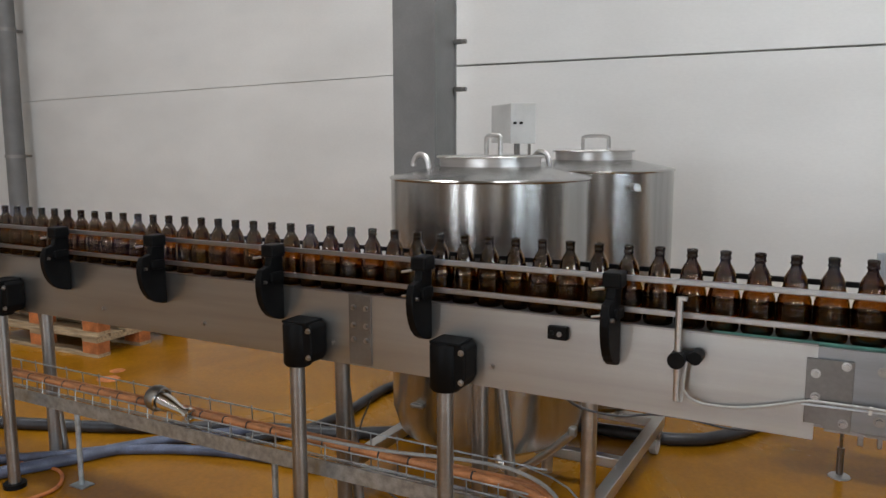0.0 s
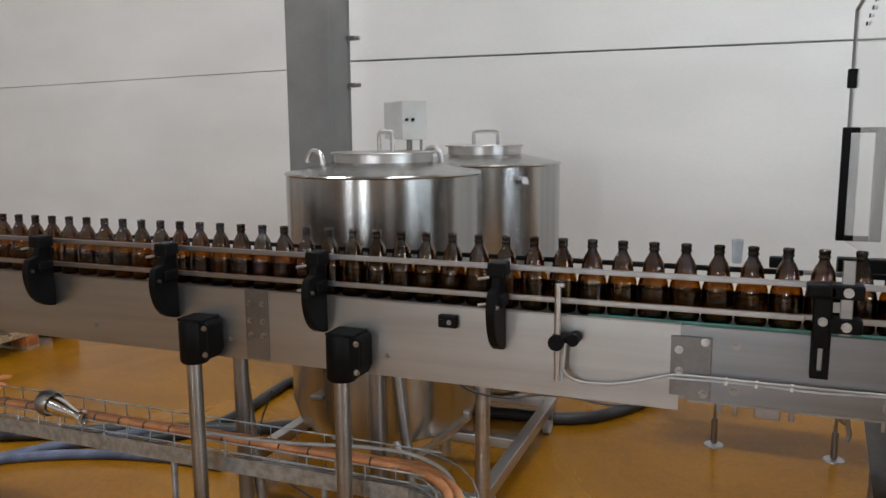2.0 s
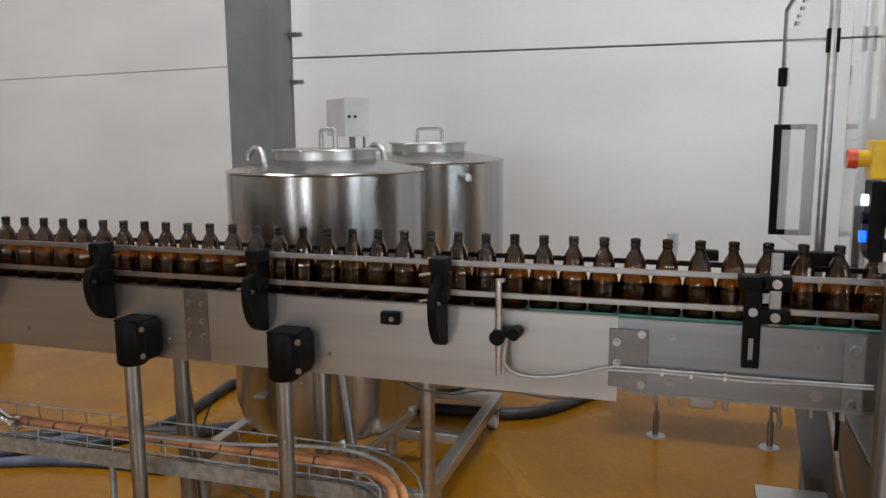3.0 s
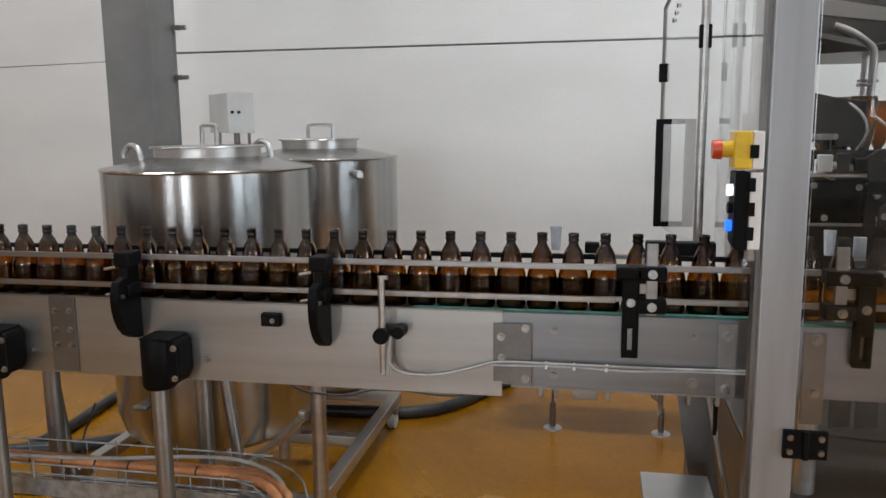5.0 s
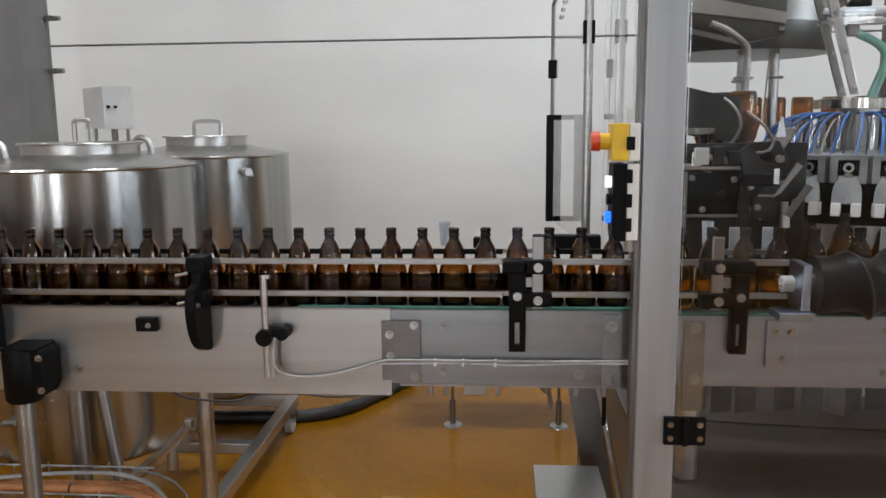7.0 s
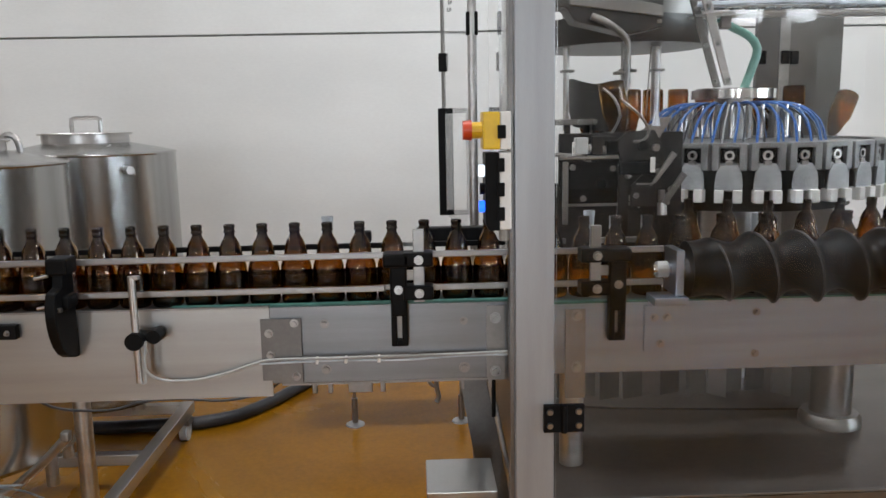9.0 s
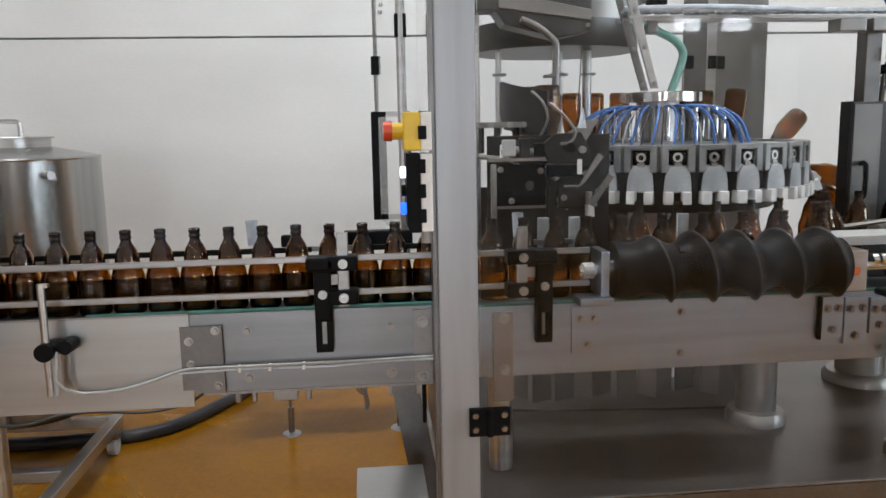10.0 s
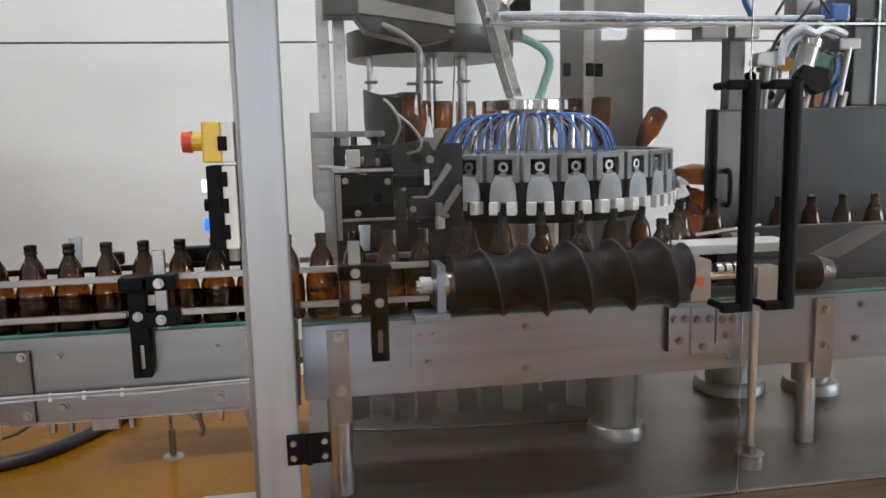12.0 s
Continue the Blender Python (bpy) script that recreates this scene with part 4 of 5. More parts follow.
def side_panel():
    d = thing("acrylic_side_panel", 0.85, 3.2, GROUND, "clear acrylic side panel with a black frame handle", "panel")
    y0, y1, low, high = 2.95, 3.62, 0.90, 1.738

    def along(y):
        return 0.882 - (y - y0) / (y1 - y0) * 0.065

    bm = slab([(y0 + 0.01, low), (y1 - 0.005, low), (y1 - 0.005, high), (3.30, high + 0.075), (y0 + 0.01, high + 0.075)], "x", 0.0, 0.006)
    for v in bm.verts:
        v.co.x += along(v.co.y)
    part("pane", bm, PANE, d).visible_shadow = False
    part("front_stile", rod((along(y0), y0, low), (along(y0), y0, 2.6), 0.014, 12), STEEL, d)
    part("rear_edge", rod((along(y1), y1, low), (along(y1), y1, high), 0.008, 8), DULL, d)
    part("top_edge", rod((along(y1), y1, high), (along(3.30), 3.30, high + 0.075), 0.008, 8), DULL, d)
    for y, z in ((y0, 1.559), (y1, 1.494)):
        part("clip", box(along(y) - 0.018, along(y) + 0.018, y - 0.012, y + 0.012, z - 0.035, z + 0.035, 0.004), BLACK, d)
    for k, w in enumerate((0.030, 0.024, 0.030, 0.026, 0.022, 0.026)):
        y, z = 3.46 - 0.036 * k, high - 0.070 + 0.021 * k
        part("marking", box(along(y) - 0.004, along(y) - 0.0015, y - w, y, z - 0.006, z + 0.006), BLACK, d, "small dark printed marking")
    part("front_pane", box(0.930, 0.935, 2.185, y0 - 0.015, low, 2.5), PANE, d).visible_shadow = False
    h = part("handle", box(0.792, 0.820, 3.575, 3.60, low, 1.318, 0.004), BLACK, d, "black frame handle")
    part("handle_bar", box(0.905, 0.945, 3.575, 3.60, low, 1.318, 0.004), DARK_STEEL, h)
    for z in (low, 1.298):
        part("handle_rail", box(0.820, 0.905, 3.578, 3.597, z, z + 0.02, 0.002), BLACK, h)
    part("lower_stay", rod((along(y0), y0, GROUND), (along(y0), y0, low), 0.014, 10), DULL, d)


def machine_conveyor():
    c = thing("machine_conveyor", 2.0, 2.43, 0.62, "brushed steel conveyor bed running through the machine", "conveyor")
    f = part("side_plate", box(1.0, 3.3, FACE - 0.012, FACE - 0.006, 0.647, 0.822), MACHINE_PLATE, c)
    part("side_plate", box(1.0, 3.3, BACK, BACK + 0.005, 0.647, 0.822), PLATE, c)
    part("top_lip", box(1.0, 3.3, FACE - 0.014, FACE + 0.01, 0.8225, 0.8275, 0.001), GREENSTRIP, c)
    part("chain", box(1.0, 3.3, FACE + 0.02, BACK - 0.01, 0.81, 0.8245), CHAIN, c)
    s = part("strap", box(1.056, 1.106, 2.336, 2.342, 0.585, 0.81, 0.001), DULL, c, "dull steel strap")
    for z in (0.795, 0.665):
        part("bolt", bolt(1.084, 2.336, z, 0.011), BOLT, s)
    b = part("bearing_plate", box(1.25, 1.322, 2.334, 2.342, 0.699, 0.815, 0.002), MACHINE_PLATE, c)
    for x, z in ((1.273, 0.785), (1.305, 0.785), (1.290, 0.719)):
        part("bolt", bolt(x, 2.334, z, 0.0085), BOLT, b)
    part("bearing_foot", box(1.254, 1.335, 2.27, 2.342, 0.8285, 0.848, 0.003), MACHINE_PLATE, c)
    part("bearing_post", box(1.308, 1.328, 2.285, 2.375, 0.848, 0.957, 0.003), MACHINE_PLATE, c)
    for x, z in ((1.53, 0.79), (1.53, 0.685), (2.06, 0.675)):
        part("bolt", bolt(x, FACE - 0.012, z, 0.008), DULL, f)
    for x0, x1, z0, z1 in ((1.892, 1.948, 0.709, 0.815), (1.952, 2.014, 0.69, 0.812), (2.02, 2.075, 0.715, 0.808)):
        q = part("bearing_plate", box(x0, x1, 2.330, 2.342, z0, z1, 0.002), MACHINE_PLATE, c)
        for x, z in ((x0 + 0.014, z1 - 0.03), (x1 - 0.014, z1 - 0.03), ((x0 + x1) / 2, z0 + 0.022)):
            part("bolt", bolt(x, 2.330, z, 0.009), DULL, q)
    # Thin black box standing in for the shade beside the bearing plate.
    part("shadow_gap", box(1.886, 1.8915, 2.328, 2.343, 0.705, 0.815), BLACK, c)
    q = part("strap", box(2.295, 2.348, 2.332, 2.342, 0.605, 0.815, 0.001), DULL, c, "dull steel strap")
    for z in (0.785, 0.69):
        part("bolt", bolt(2.322, 2.332, z, 0.010), BOLT, q)
    for x in (2.42, 2.43):
        part("bolt", bolt(x, FACE - 0.012, 0.70 if x < 2.425 else 0.79, 0.008), DULL, f)
    m = part("end_bearing", box(1.932, 1.985, 2.300, 2.42, 0.834, 0.935, 0.003), STEEL, c, "steel bearing block with an orange mark")
    part("mark", rod((1.955, 2.300, 0.884), (1.955, 2.2985, 0.884), 0.012, 16), ORANGE, m, "round orange sticker")
    part("guide_plate", box(1.935, 2.25, 2.36, 2.47, 0.938, 0.962, 0.003), GREYBOX, c)
    part("guide_mount", box(2.096, 2.162, 2.28, 2.34, 0.829, 0.913, 0.003), STEEL, c)
    for k in range(3):
        part("spring_collar", rod((2.012 + k * 0.022, 2.33, 0.905), (2.027 + k * 0.022, 2.33, 0.905), 0.017, 14), CHROME, c, soft=True)
    part("drive_shaft", rod((1.93, 2.33, 0.89), (2.32, 2.33, 0.89), 0.011, 12), CHROME, c, soft=True)
    part("drive_motor", rod((2.10, 2.36, 0.88), (2.30, 2.36, 0.88), 0.045, 20), BLACK, c, soft=True)
    part("motor_cap", rod((2.30, 2.36, 0.88), (2.345, 2.36, 0.88), 0.045, 20, 0.03), DARK_STEEL, c, soft=True)
    g = part("deflector", slab([(2.31, 0.915), (2.47, 0.985), (2.56, 0.985), (2.40, 0.905)], "y", 2.40, 2.405), DARK_STEEL, c, "grey slanted guide sheet")
    for y, name in ((2.352, "front_rail"), (2.508, "rear_rail")):
        for z in (0.951, 0.870):
            part(name, box(1.0, 1.09, y, y + 0.012, z - 0.007, z + 0.007, 0.002), RAIL, c, "flat steel guide rail")
            part(name, box(1.155, 1.30, y, y + 0.012, z - 0.007, z + 0.007, 0.002), RAIL, c, "flat steel guide rail")
    part("journal", rod((1.265, 2.33, 0.905), (1.34, 2.33, 0.905), 0.014, 14), CHROME, c, soft=True)
    part("journal_nut", rod((1.275, 2.33, 0.905), (1.30, 2.33, 0.905), 0.020, 14), GREYCABLE, c)
    for x, y, r in ((1.08, 2.375, 0.030), (2.338, 2.42, 0.024)):
        part("pillar", rod((x, y, 0.40), (x, y, 0.64), r, 22), STEEL, c, soft=True)
    t = thing("height_spindle", 2.105, 2.30, 0.40, "slim steel spindle on a round foot on the deck", "spindle")
    part("spindle", rod((2.103, 2.30, 0.42), (2.103, 2.30, 0.80), 0.011, 12), STEEL, t, soft=True)
    part("foot", lathe([(0, 0.035), (0.035, 0.035), (0.036, 0.0), (0, 0)], 24, 2.103, 2.30, 0.4), STEEL, t, soft=True)
    part("collar", rod((2.103, 2.30, 0.435), (2.103, 2.30, 0.455), 0.016, 12), DULL, t)
    for x, y, r in ((1.862, 2.585, 0.055), (2.37, 2.87, 0.075), (2.62, 2.80, 0.06)):
        l = thing("support_column", x, y, 0.4, "round grey support column with a flange on the deck", "support", "support columns")
        part("tube", rod((x, y, 0.43), (x, y, 0.80), r, 28), DULL, l, soft=True)
        part("flange", lathe([(0, 0.035), (r * 1.35, 0.035), (r * 1.5, 0.02), (r * 1.5, 0.0), (0, 0)], 32, x, y, 0.40), DULL, l, soft=True)
    u = thing("under_guard", 1.5, 2.95, 0.4, "crumpled grey plastic guard under the carousel", "guard")
    for k in range(11):
        x = 1.12 + k * 0.066
        part("strip", slab([(x, 0.415 + 0.010 * math.sin(k * 2.1)), (x + 0.060, 0.415 + 0.010 * math.sin(k * 2.1 + 2.1)), (x + 0.060, 0.70), (x, 0.70)], "y", 2.80 + 0.03 * math.sin(k * 1.7), 2.81 + 0.03 * math.sin(k * 1.7), 0.002), (DARK_STEEL, DULL)[k * 2 % 3 // 2], u)
    part("edge_strip", sweep([(1.12, 2.72, 0.42), (1.3, 2.70, 0.415), (1.6, 2.68, 0.41), (1.85, 2.66, 0.41)], 0.004, 6), HOPPER, u)


def feed_screw():
    """The turning feed screw: a body with a helical groove of one bottle per turn."""
    s = thing("feed_screw", 1.636, 2.33, 0.905, "large matt black plastic feed screw turning beside the bottles", "feed screw")
    x0, x1, seg, pitch = 1.345, 1.93, 40, 0.107
    bm = bmesh.new()
    n = 300
    rings = []
    for i in range(n + 1):
        x = x0 + (x1 - x0) * i / n
        ring = []
        for k in range(seg):
            a = 2 * math.pi * k / seg
            u = ((x - x0) / pitch + k / seg) % 1.0
            v = min(1.0, max(0.0, (u - 0.025) / 0.95))
            depth = math.sin(math.pi * v) ** 0.85
            grow = ease((x - x0 + 0.03) / 0.24)
            crest = 0.070 + 0.017 * grow
            r = crest - (0.003 + 0.026 * grow) * depth
            ring.append(bm.verts.new((x, 2.33 + r * math.sin(a), 0.905 + r * math.cos(a))))
        rings.append(ring)
    for a, b in zip(rings, rings[1:]):
        for k in range(seg):
            j = (k + 1) % seg
            bm.faces.new((a[k], a[j], b[j], b[k]))
    bm.faces.new(rings[0])
    bm.faces.new(rings[-1][::-1])
    bmesh.ops.recalc_face_normals(bm, faces=bm.faces)
    part("screw_body", bm, RUBBER, s, soft=True)
    # The paler edge of the flight.
    edge = []
    for i in range(131):
        w = i / 24
        x = x1 - 0.004 - pitch * w
        if x < x0 + 0.06:
            break
        a = 2 * math.pi * ((x0 - x) / pitch)
        r = 0.0864 - 0.017 * (1 - ease((x - x0 + 0.03) / 0.24))
        edge.append((x, 2.33 + r * math.sin(a), 0.905 + r * math.cos(a)))
    part("flight_edge", sweep(edge, 0.0028, 6, 0.03), RIDGE, s, "paler grey flight edge", soft=True)
    part("shaft", rod((1.31, 2.33, 0.905), (1.95, 2.33, 0.905), 0.012, 14), CHROME, s, soft=True)
    part("end_cap", rod((1.328, 2.33, 0.905), (1.346, 2.33, 0.905), 0.03, 18), CHROME, s, soft=True)
    part("key", box(1.50, 1.512, 2.322, 2.338, 0.96, 0.968), RUBBER, s)
    return s


def carousel():
    """The rinsing carousel, in its own space round the hub's axis; its grippers tip on it."""
    c = thing("rinser_carousel", HUB[0], HUB[1], DROP, "turning bottle rinsing carousel with grippers and blue air tubes", "carousel")
    part("ring", lathe([(0.30, 1.150), (0.425, 1.150), (0.425, 1.205), (0.30, 1.205)], 84, close=True), DARK_STEEL, c, soft=True, local=True)
    part("turntable", lathe([(0.0, 1.20), (0.40, 1.205), (0.40, 1.215), (0.0, 1.225)], 64), RINGGREY, c, soft=True, local=True)
    part("skirt", lathe([(0.36, 1.02), (0.365, 1.15)], 64), SHIELD, c, "black skirt below the ring", soft=True, local=True)
    part("hub_cap", lathe([(0.0, 1.384), (0.122, 1.384), (0.133, 1.380), (0.133, 1.352), (0.0, 1.352)], 48), CHROME, c, "polished hub cap", soft=True, local=True)
    part("hub_column", lathe([(0.06, 1.22), (0.06, 1.354)], 24), STEEL, c, soft=True, local=True)
    part("shaft", lathe([(0.10, 0.41), (0.10, 1.15)], 32), STEEL, c, soft=True, local=True)
    grips = []
    for k in range(28):
        a = -98.2 + TURN_RATE * -11.8 + k * 360 / 28
        m = pose(0, 0, 0, 0, 0, a)
        bm = box(0.418, 0.458, -0.046, -0.026, 1.145, 1.218, 0.003)
        box(0.418, 0.458, 0.026, 0.046, 1.145, 1.218, 0.003, bm=bm)
        box(0.416, 0.458, -0.045, 0.045, 1.208, 1.222, 0.003, bm=bm)
        bmesh.ops.transform(bm, matrix=m, verts=bm.verts)
        h = part("gripper_housing", bm, RINGGREY, c, local=True)
        bm = box(0.418, 0.444, -0.0255, 0.0255, 1.166, 1.2075)
        bmesh.ops.transform(bm, matrix=m, verts=bm.verts)
        part("recess", bm, BLACK, h, local=True)
        bm = lathe([(0.008, 0.0), (0.014, 0.0), (0.014, 0.008), (0.008, 0.008)], 8, close=True)
        bmesh.ops.transform(bm, matrix=m @ pose(0.444, 0, 1.187, 0, 90, 0), verts=bm.verts)
        part("cam_roller", bm, STEEL, h, local=True)
        bm = box(0.420, 0.450, -0.025, 0.025, 1.146, 1.164, 0.003)
        bmesh.ops.transform(bm, matrix=m, verts=bm.verts)
        part("pivot_block", bm, CLEARWHITE if k % 2 else STEEL, h, local=True)
        # Air tube from the hub over to the housing.
        tube = [(0.095, 0, 1.335), (0.15, 0.012, 1.338), (0.215, 0.020, 1.320), (0.262, 0.018, 1.278), (0.284, 0.01, 1.215)]
        bm = sweep([m @ Vector(p) for p in tube], 0.0042, 7, 0.025)
        part("air_tube", bm, BLUETUBE, c, "blue air tube", soft=True, local=True)
        n = pose(0, 0, 0, 0, 0, a + 6.4)
        bm = sweep([n @ Vector((p[0] - 0.012, p[1] * 0.5, p[2] - 0.006)) for p in tube], 0.0030, 6, 0.025)
        part("rinse_tube", bm, (HOSEBLACK, BLUETUBE, GREYCABLE, HOSEBLACK)[k % 4], c, "thin rinse tube", soft=True, local=True)
        bm = lathe([(0.009, 1.23), (0.009, 1.30), (0.006, 1.31), (0.006, 1.33)], 10, 0.20, 0)
        bmesh.ops.transform(bm, matrix=m, verts=bm.verts)
        part("valve", bm, CHROME if k % 2 else DULL, c, soft=True, local=True)
        # The tipping gripper, drawn round its pivot.
        bm = slab([(-0.022, -0.012), (0.022, -0.012), (0.034, -0.035), (0.037, -0.060), (0.037, -0.081), (-0.037, -0.081), (-0.037, -0.060), (-0.034, -0.035)], "x", 0.004, 0.010, 0.001)
        g = part("gripper", bm, CLEARWHITE, c, "milky gripper plate with white pads", local=True)
        for y0, y1 in ((-0.037, -0.012), (0.012, 0.037)):
            part("pad", box(-0.016, 0.024, y0, y1, -0.116, -0.080, 0.003), WHITE, g, "white gripper pad", local=True)
        part("gripper_arm", box(-0.030, 0.004, -0.010, 0.010, -0.085, 0.0, 0.002), DULL, g, local=True)
        g.location = (m @ Vector((R_PIVOT - 0.02, 0, Z_PIVOT)))
        grips.append((g, a))
    return c, grips


def machine_interior():
    k = thing("splash_shield", 1.25, 2.95, 1.29, "black curved splash shield with a thin spray pipe", "shield")
    bm = bmesh.new()
    rows = []
    for i in range(15):
        a = math.radians(177 + i * 2.6)
        low = 1.295 - 0.022 * i / 14 + 0.045 * ease(1 - i / 3)
        high = 1.452 - 0.050 * i / 14 - 0.008 * ease(1 - i / 2)
        rows.append([bm.verts.new((HUB[0] + r * math.cos(a), HUB[1] + r * math.sin(a), z)) for r, z in ((0.525, low), (0.525, high), (0.531, high), (0.531, low))])
    for u, v in zip(rows, rows[1:]):
        for q in range(4):
            bm.faces.new((u[q], u[(q + 1) % 4], v[(q + 1) % 4], v[q]))
    bm.faces.new(rows[0])
    bm.faces.new(rows[-1][::-1])
    bmesh.ops.recalc_face_normals(bm, faces=bm.faces)
    part("shield", bm, SHIELD, k)
    part("spray_bar", sweep([(1.25, 2.75, 1.40), (1.275, 2.72, 1.37), (1.29, 2.71, 1.32), (1.27, 2.73, 1.27)], 0.004, 6), DULL, k)
    part("foot", rod((1.24, 2.90, 1.20), (1.24, 2.90, 1.30), 0.012, 10), DULL, k)
    moved(k, 0.04, -0.048)
    d = thing("cam_guard", 1.25, 2.58, 0.95, "dark cam guard plates with a bright bent lever", "guard")
    part("recess_plate", box(1.10, 1.252, 2.60, 2.604, 1.055, 1.168, 0.003), BLACK, d)
    part("recess_side", box(1.10, 1.114, 2.585, 2.5995, 1.0, 1.17, 0.002), DULL, d)
    part("upper_bracket", slab([(1.165, 1.172), (1.165, 1.225), (1.20, 1.242), (1.245, 1.236), (1.25, 1.172)], "y", 2.606, 2.612, 0.003), GUARD_BLACK, d)
    part("stop_block", box(1.128, 1.150, 2.595, 2.612, 1.178, 1.222, 0.002), WHITE, d, "white plastic stop")
    part("bracket_edge", box(1.188, 1.226, 2.598, 2.6055, 1.196, 1.203), BOLT, d)
    part("back_plate", box(1.10, 2.30, 3.62, 3.626, 0.60, 1.03), GUARD_BLACK, d)
    # Added dark sheet that fills in the darkness behind the levers.
    part("lower_panel", box(1.10, 1.45, 2.66, 2.666, 0.86, 1.245, 0.003), GUARD_BLACK, d)
    part("guide_bar", box(1.05, 1.36, 2.90, 2.915, 1.266, 1.284, 0.002), DULL, d)
    for x in (1.10, 1.15, 1.21, 1.26):
        part("bolt", bolt(x, 2.90, 1.275, 0.008), BOLT, d)
        part("spacer", rod((x + 0.02, 2.90, 1.19), (x + 0.02, 2.90, 1.266), 0.010, 10), GUARD_BLACK if x < 1.2 else BLACK, d)
    part("lever", sweep([(1.06, 2.62, 1.19), (1.11, 2.62, 1.186), (1.17, 2.62, 1.174), (1.212, 2.62, 1.109), (1.28, 2.615, 1.072), (1.319, 2.61, 1.043)], 0.0065, 8, 0.012), STEEL, d, "bright bent lever", soft=True)
    part("lever_joint", rod((1.208, 2.60, 1.109), (1.208, 2.63, 1.109), 0.013, 12), STEEL, d)
    part("lever_sleeve", rod((1.215, 2.62, 1.107), (1.262, 2.617, 1.082), 0.0095, 10), BOLT, d)
    part("cam_plate", slab([(1.238, 1.222), (1.272, 1.249), (1.344, 1.252), (1.372, 1.20), (1.366, 1.172), (1.255, 1.166)], "y", 2.575, 2.587, 0.003), GUARD_BLACK, d)
    part("cam_roller", rod((1.31, 2.560, 1.21), (1.31, 2.575, 1.21), 0.014, 16), BLACK, d)
    part("cam_roller", rod((1.345, 2.560, 1.205), (1.345, 2.575, 1.205), 0.010, 14), DULL, d)
    part("cam_block", box(1.246, 1.336, 2.555, 2.60, 1.134, 1.168, 0.006), BLACK, d)
    part("wear_edge", box(1.327, 1.340, 2.550, 2.5545, 1.140, 1.180, 0.001), WHITE, d, "white wear edge")
    part("swing_plate", slab([(1.285, 1.10), (1.318, 1.132), (1.345, 1.160), (1.402, 1.165), (1.408, 1.11), (1.382, 1.04), (1.287, 1.045)], "y", 2.59, 2.60, 0.003), GUARD_BLACK, d)
    part("swing_edge", box(1.30, 1.34, 2.583, 2.589, 1.104, 1.109), BOLT, d)
    part("nozzle", rod((1.367, 2.58, 1.09), (1.369, 2.58, 1.055), 0.010, 12), DULL, d)
    part("nozzle_tip", rod((1.369, 2.58, 1.055), (1.371, 2.58, 1.022), 0.013, 12), STEEL, d)
    part("back_post", box(1.255, 1.285, 2.604, 2.62, 0.84, 1.166, 0.002), GUARD_BLACK, d)
    part("cam_arm", slab([(1.30, 1.24), (1.37, 1.285), (1.40, 1.285), (1.36, 1.22)], "y", 2.60, 2.615, 0.004), DULL, d)
    # Clamps, pipes and small levers crowding the tipping place.
    part("tray_bar", box(1.09, 1.33, 2.585, 2.60, 1.176, 1.186, 0.002), BOLT, d)
    part("clamp_pair", box(1.13, 1.165, 2.575, 2.598, 1.19, 1.235, 0.003), GREYBOX, d)
    part("clamp_pair", box(1.175, 1.205, 2.575, 2.598, 1.188, 1.238, 0.003), GUARD_BLACK, d)
    part("clamp_pair", box(1.215, 1.245, 2.57, 2.598, 1.19, 1.225, 0.003), BLACK, d)
    part("top_pipe", sweep([(1.13, 2.60, 1.200), (1.18, 2.59, 1.206), (1.23, 2.59, 1.196), (1.29, 2.60, 1.202)], 0.011, 10, 0.015), DULL, d, soft=True)
    part("bent_wire", sweep([(1.255, 2.57, 1.33), (1.30, 2.565, 1.29), (1.325, 2.565, 1.25), (1.31, 2.565, 1.225), (1.285, 2.57, 1.222)], 0.004, 6, 0.012), DULL, d, soft=True)
    part("spray_cone", rod((1.345, 2.57, 1.262), (1.345, 2.57, 1.315), 0.012, 12, 0.003), CLEARTUBE, d)
    part("stub_arm", rod((1.25, 2.57, 1.165), (1.275, 2.565, 1.125), 0.008, 10), DULL, d)
    part("pivot_arm", slab([(1.33, 1.10), (1.352, 1.115), (1.405, 1.185), (1.39, 1.195)], "y", 2.566, 2.574, 0.002), DULL, d)
    part("lower_arm", slab([(1.36, 1.06), (1.375, 1.05), (1.43, 1.13), (1.415, 1.14)], "y", 2.556, 2.564, 0.002), DARK_STEEL, d)
    part("guard_rib", box(1.10, 1.40, 2.606, 2.612, 1.046, 1.056, 0.002), DULL, d)
    for x, z in ((1.125, 1.155), (1.155, 1.07), (1.235, 1.15), (1.30, 1.075), (1.36, 1.14), (1.395, 1.09)):
        part("bolt", bolt(x, 2.588, z, 0.007), DULL, d)
    moved(d, 0.02, -0.018)
    for x, y, r in ((1.10, 3.28, 0.02), (1.155, 3.32, 0.02)):
        l = thing("frame_upright", x, y, 0.4, "grey steel frame upright inside the machine", "post", "frame uprights")
        part("upright", box(x - r, x + r, y - r, y + r, 0.40, 2.6, 0.003), STEEL, l)
        for z in (1.25, 1.45, 1.55):
            part("bolt", bolt(x, y - r, z, 0.007), BOLT, l)
    part("side_sheet", slab([(1.045, 1.05), (1.045, 1.33), (1.10, 1.33), (1.10, 1.0), (1.08, 1.0)], "y", 3.20, 3.205), STEEL, d)
    h = thing("feed_hopper", 1.45, 3.3, 1.6, "dark grey sheet metal hopper hanging over the carousel", "hopper")
    part("trough", slab([(1.10, 1.70), (1.10, 1.95), (1.522, 1.95), (1.520, 1.634), (1.411, 1.612), (1.231, 1.655), (1.20, 1.70)], "y", 3.05, 3.16, 0.004), HOPPER, h)
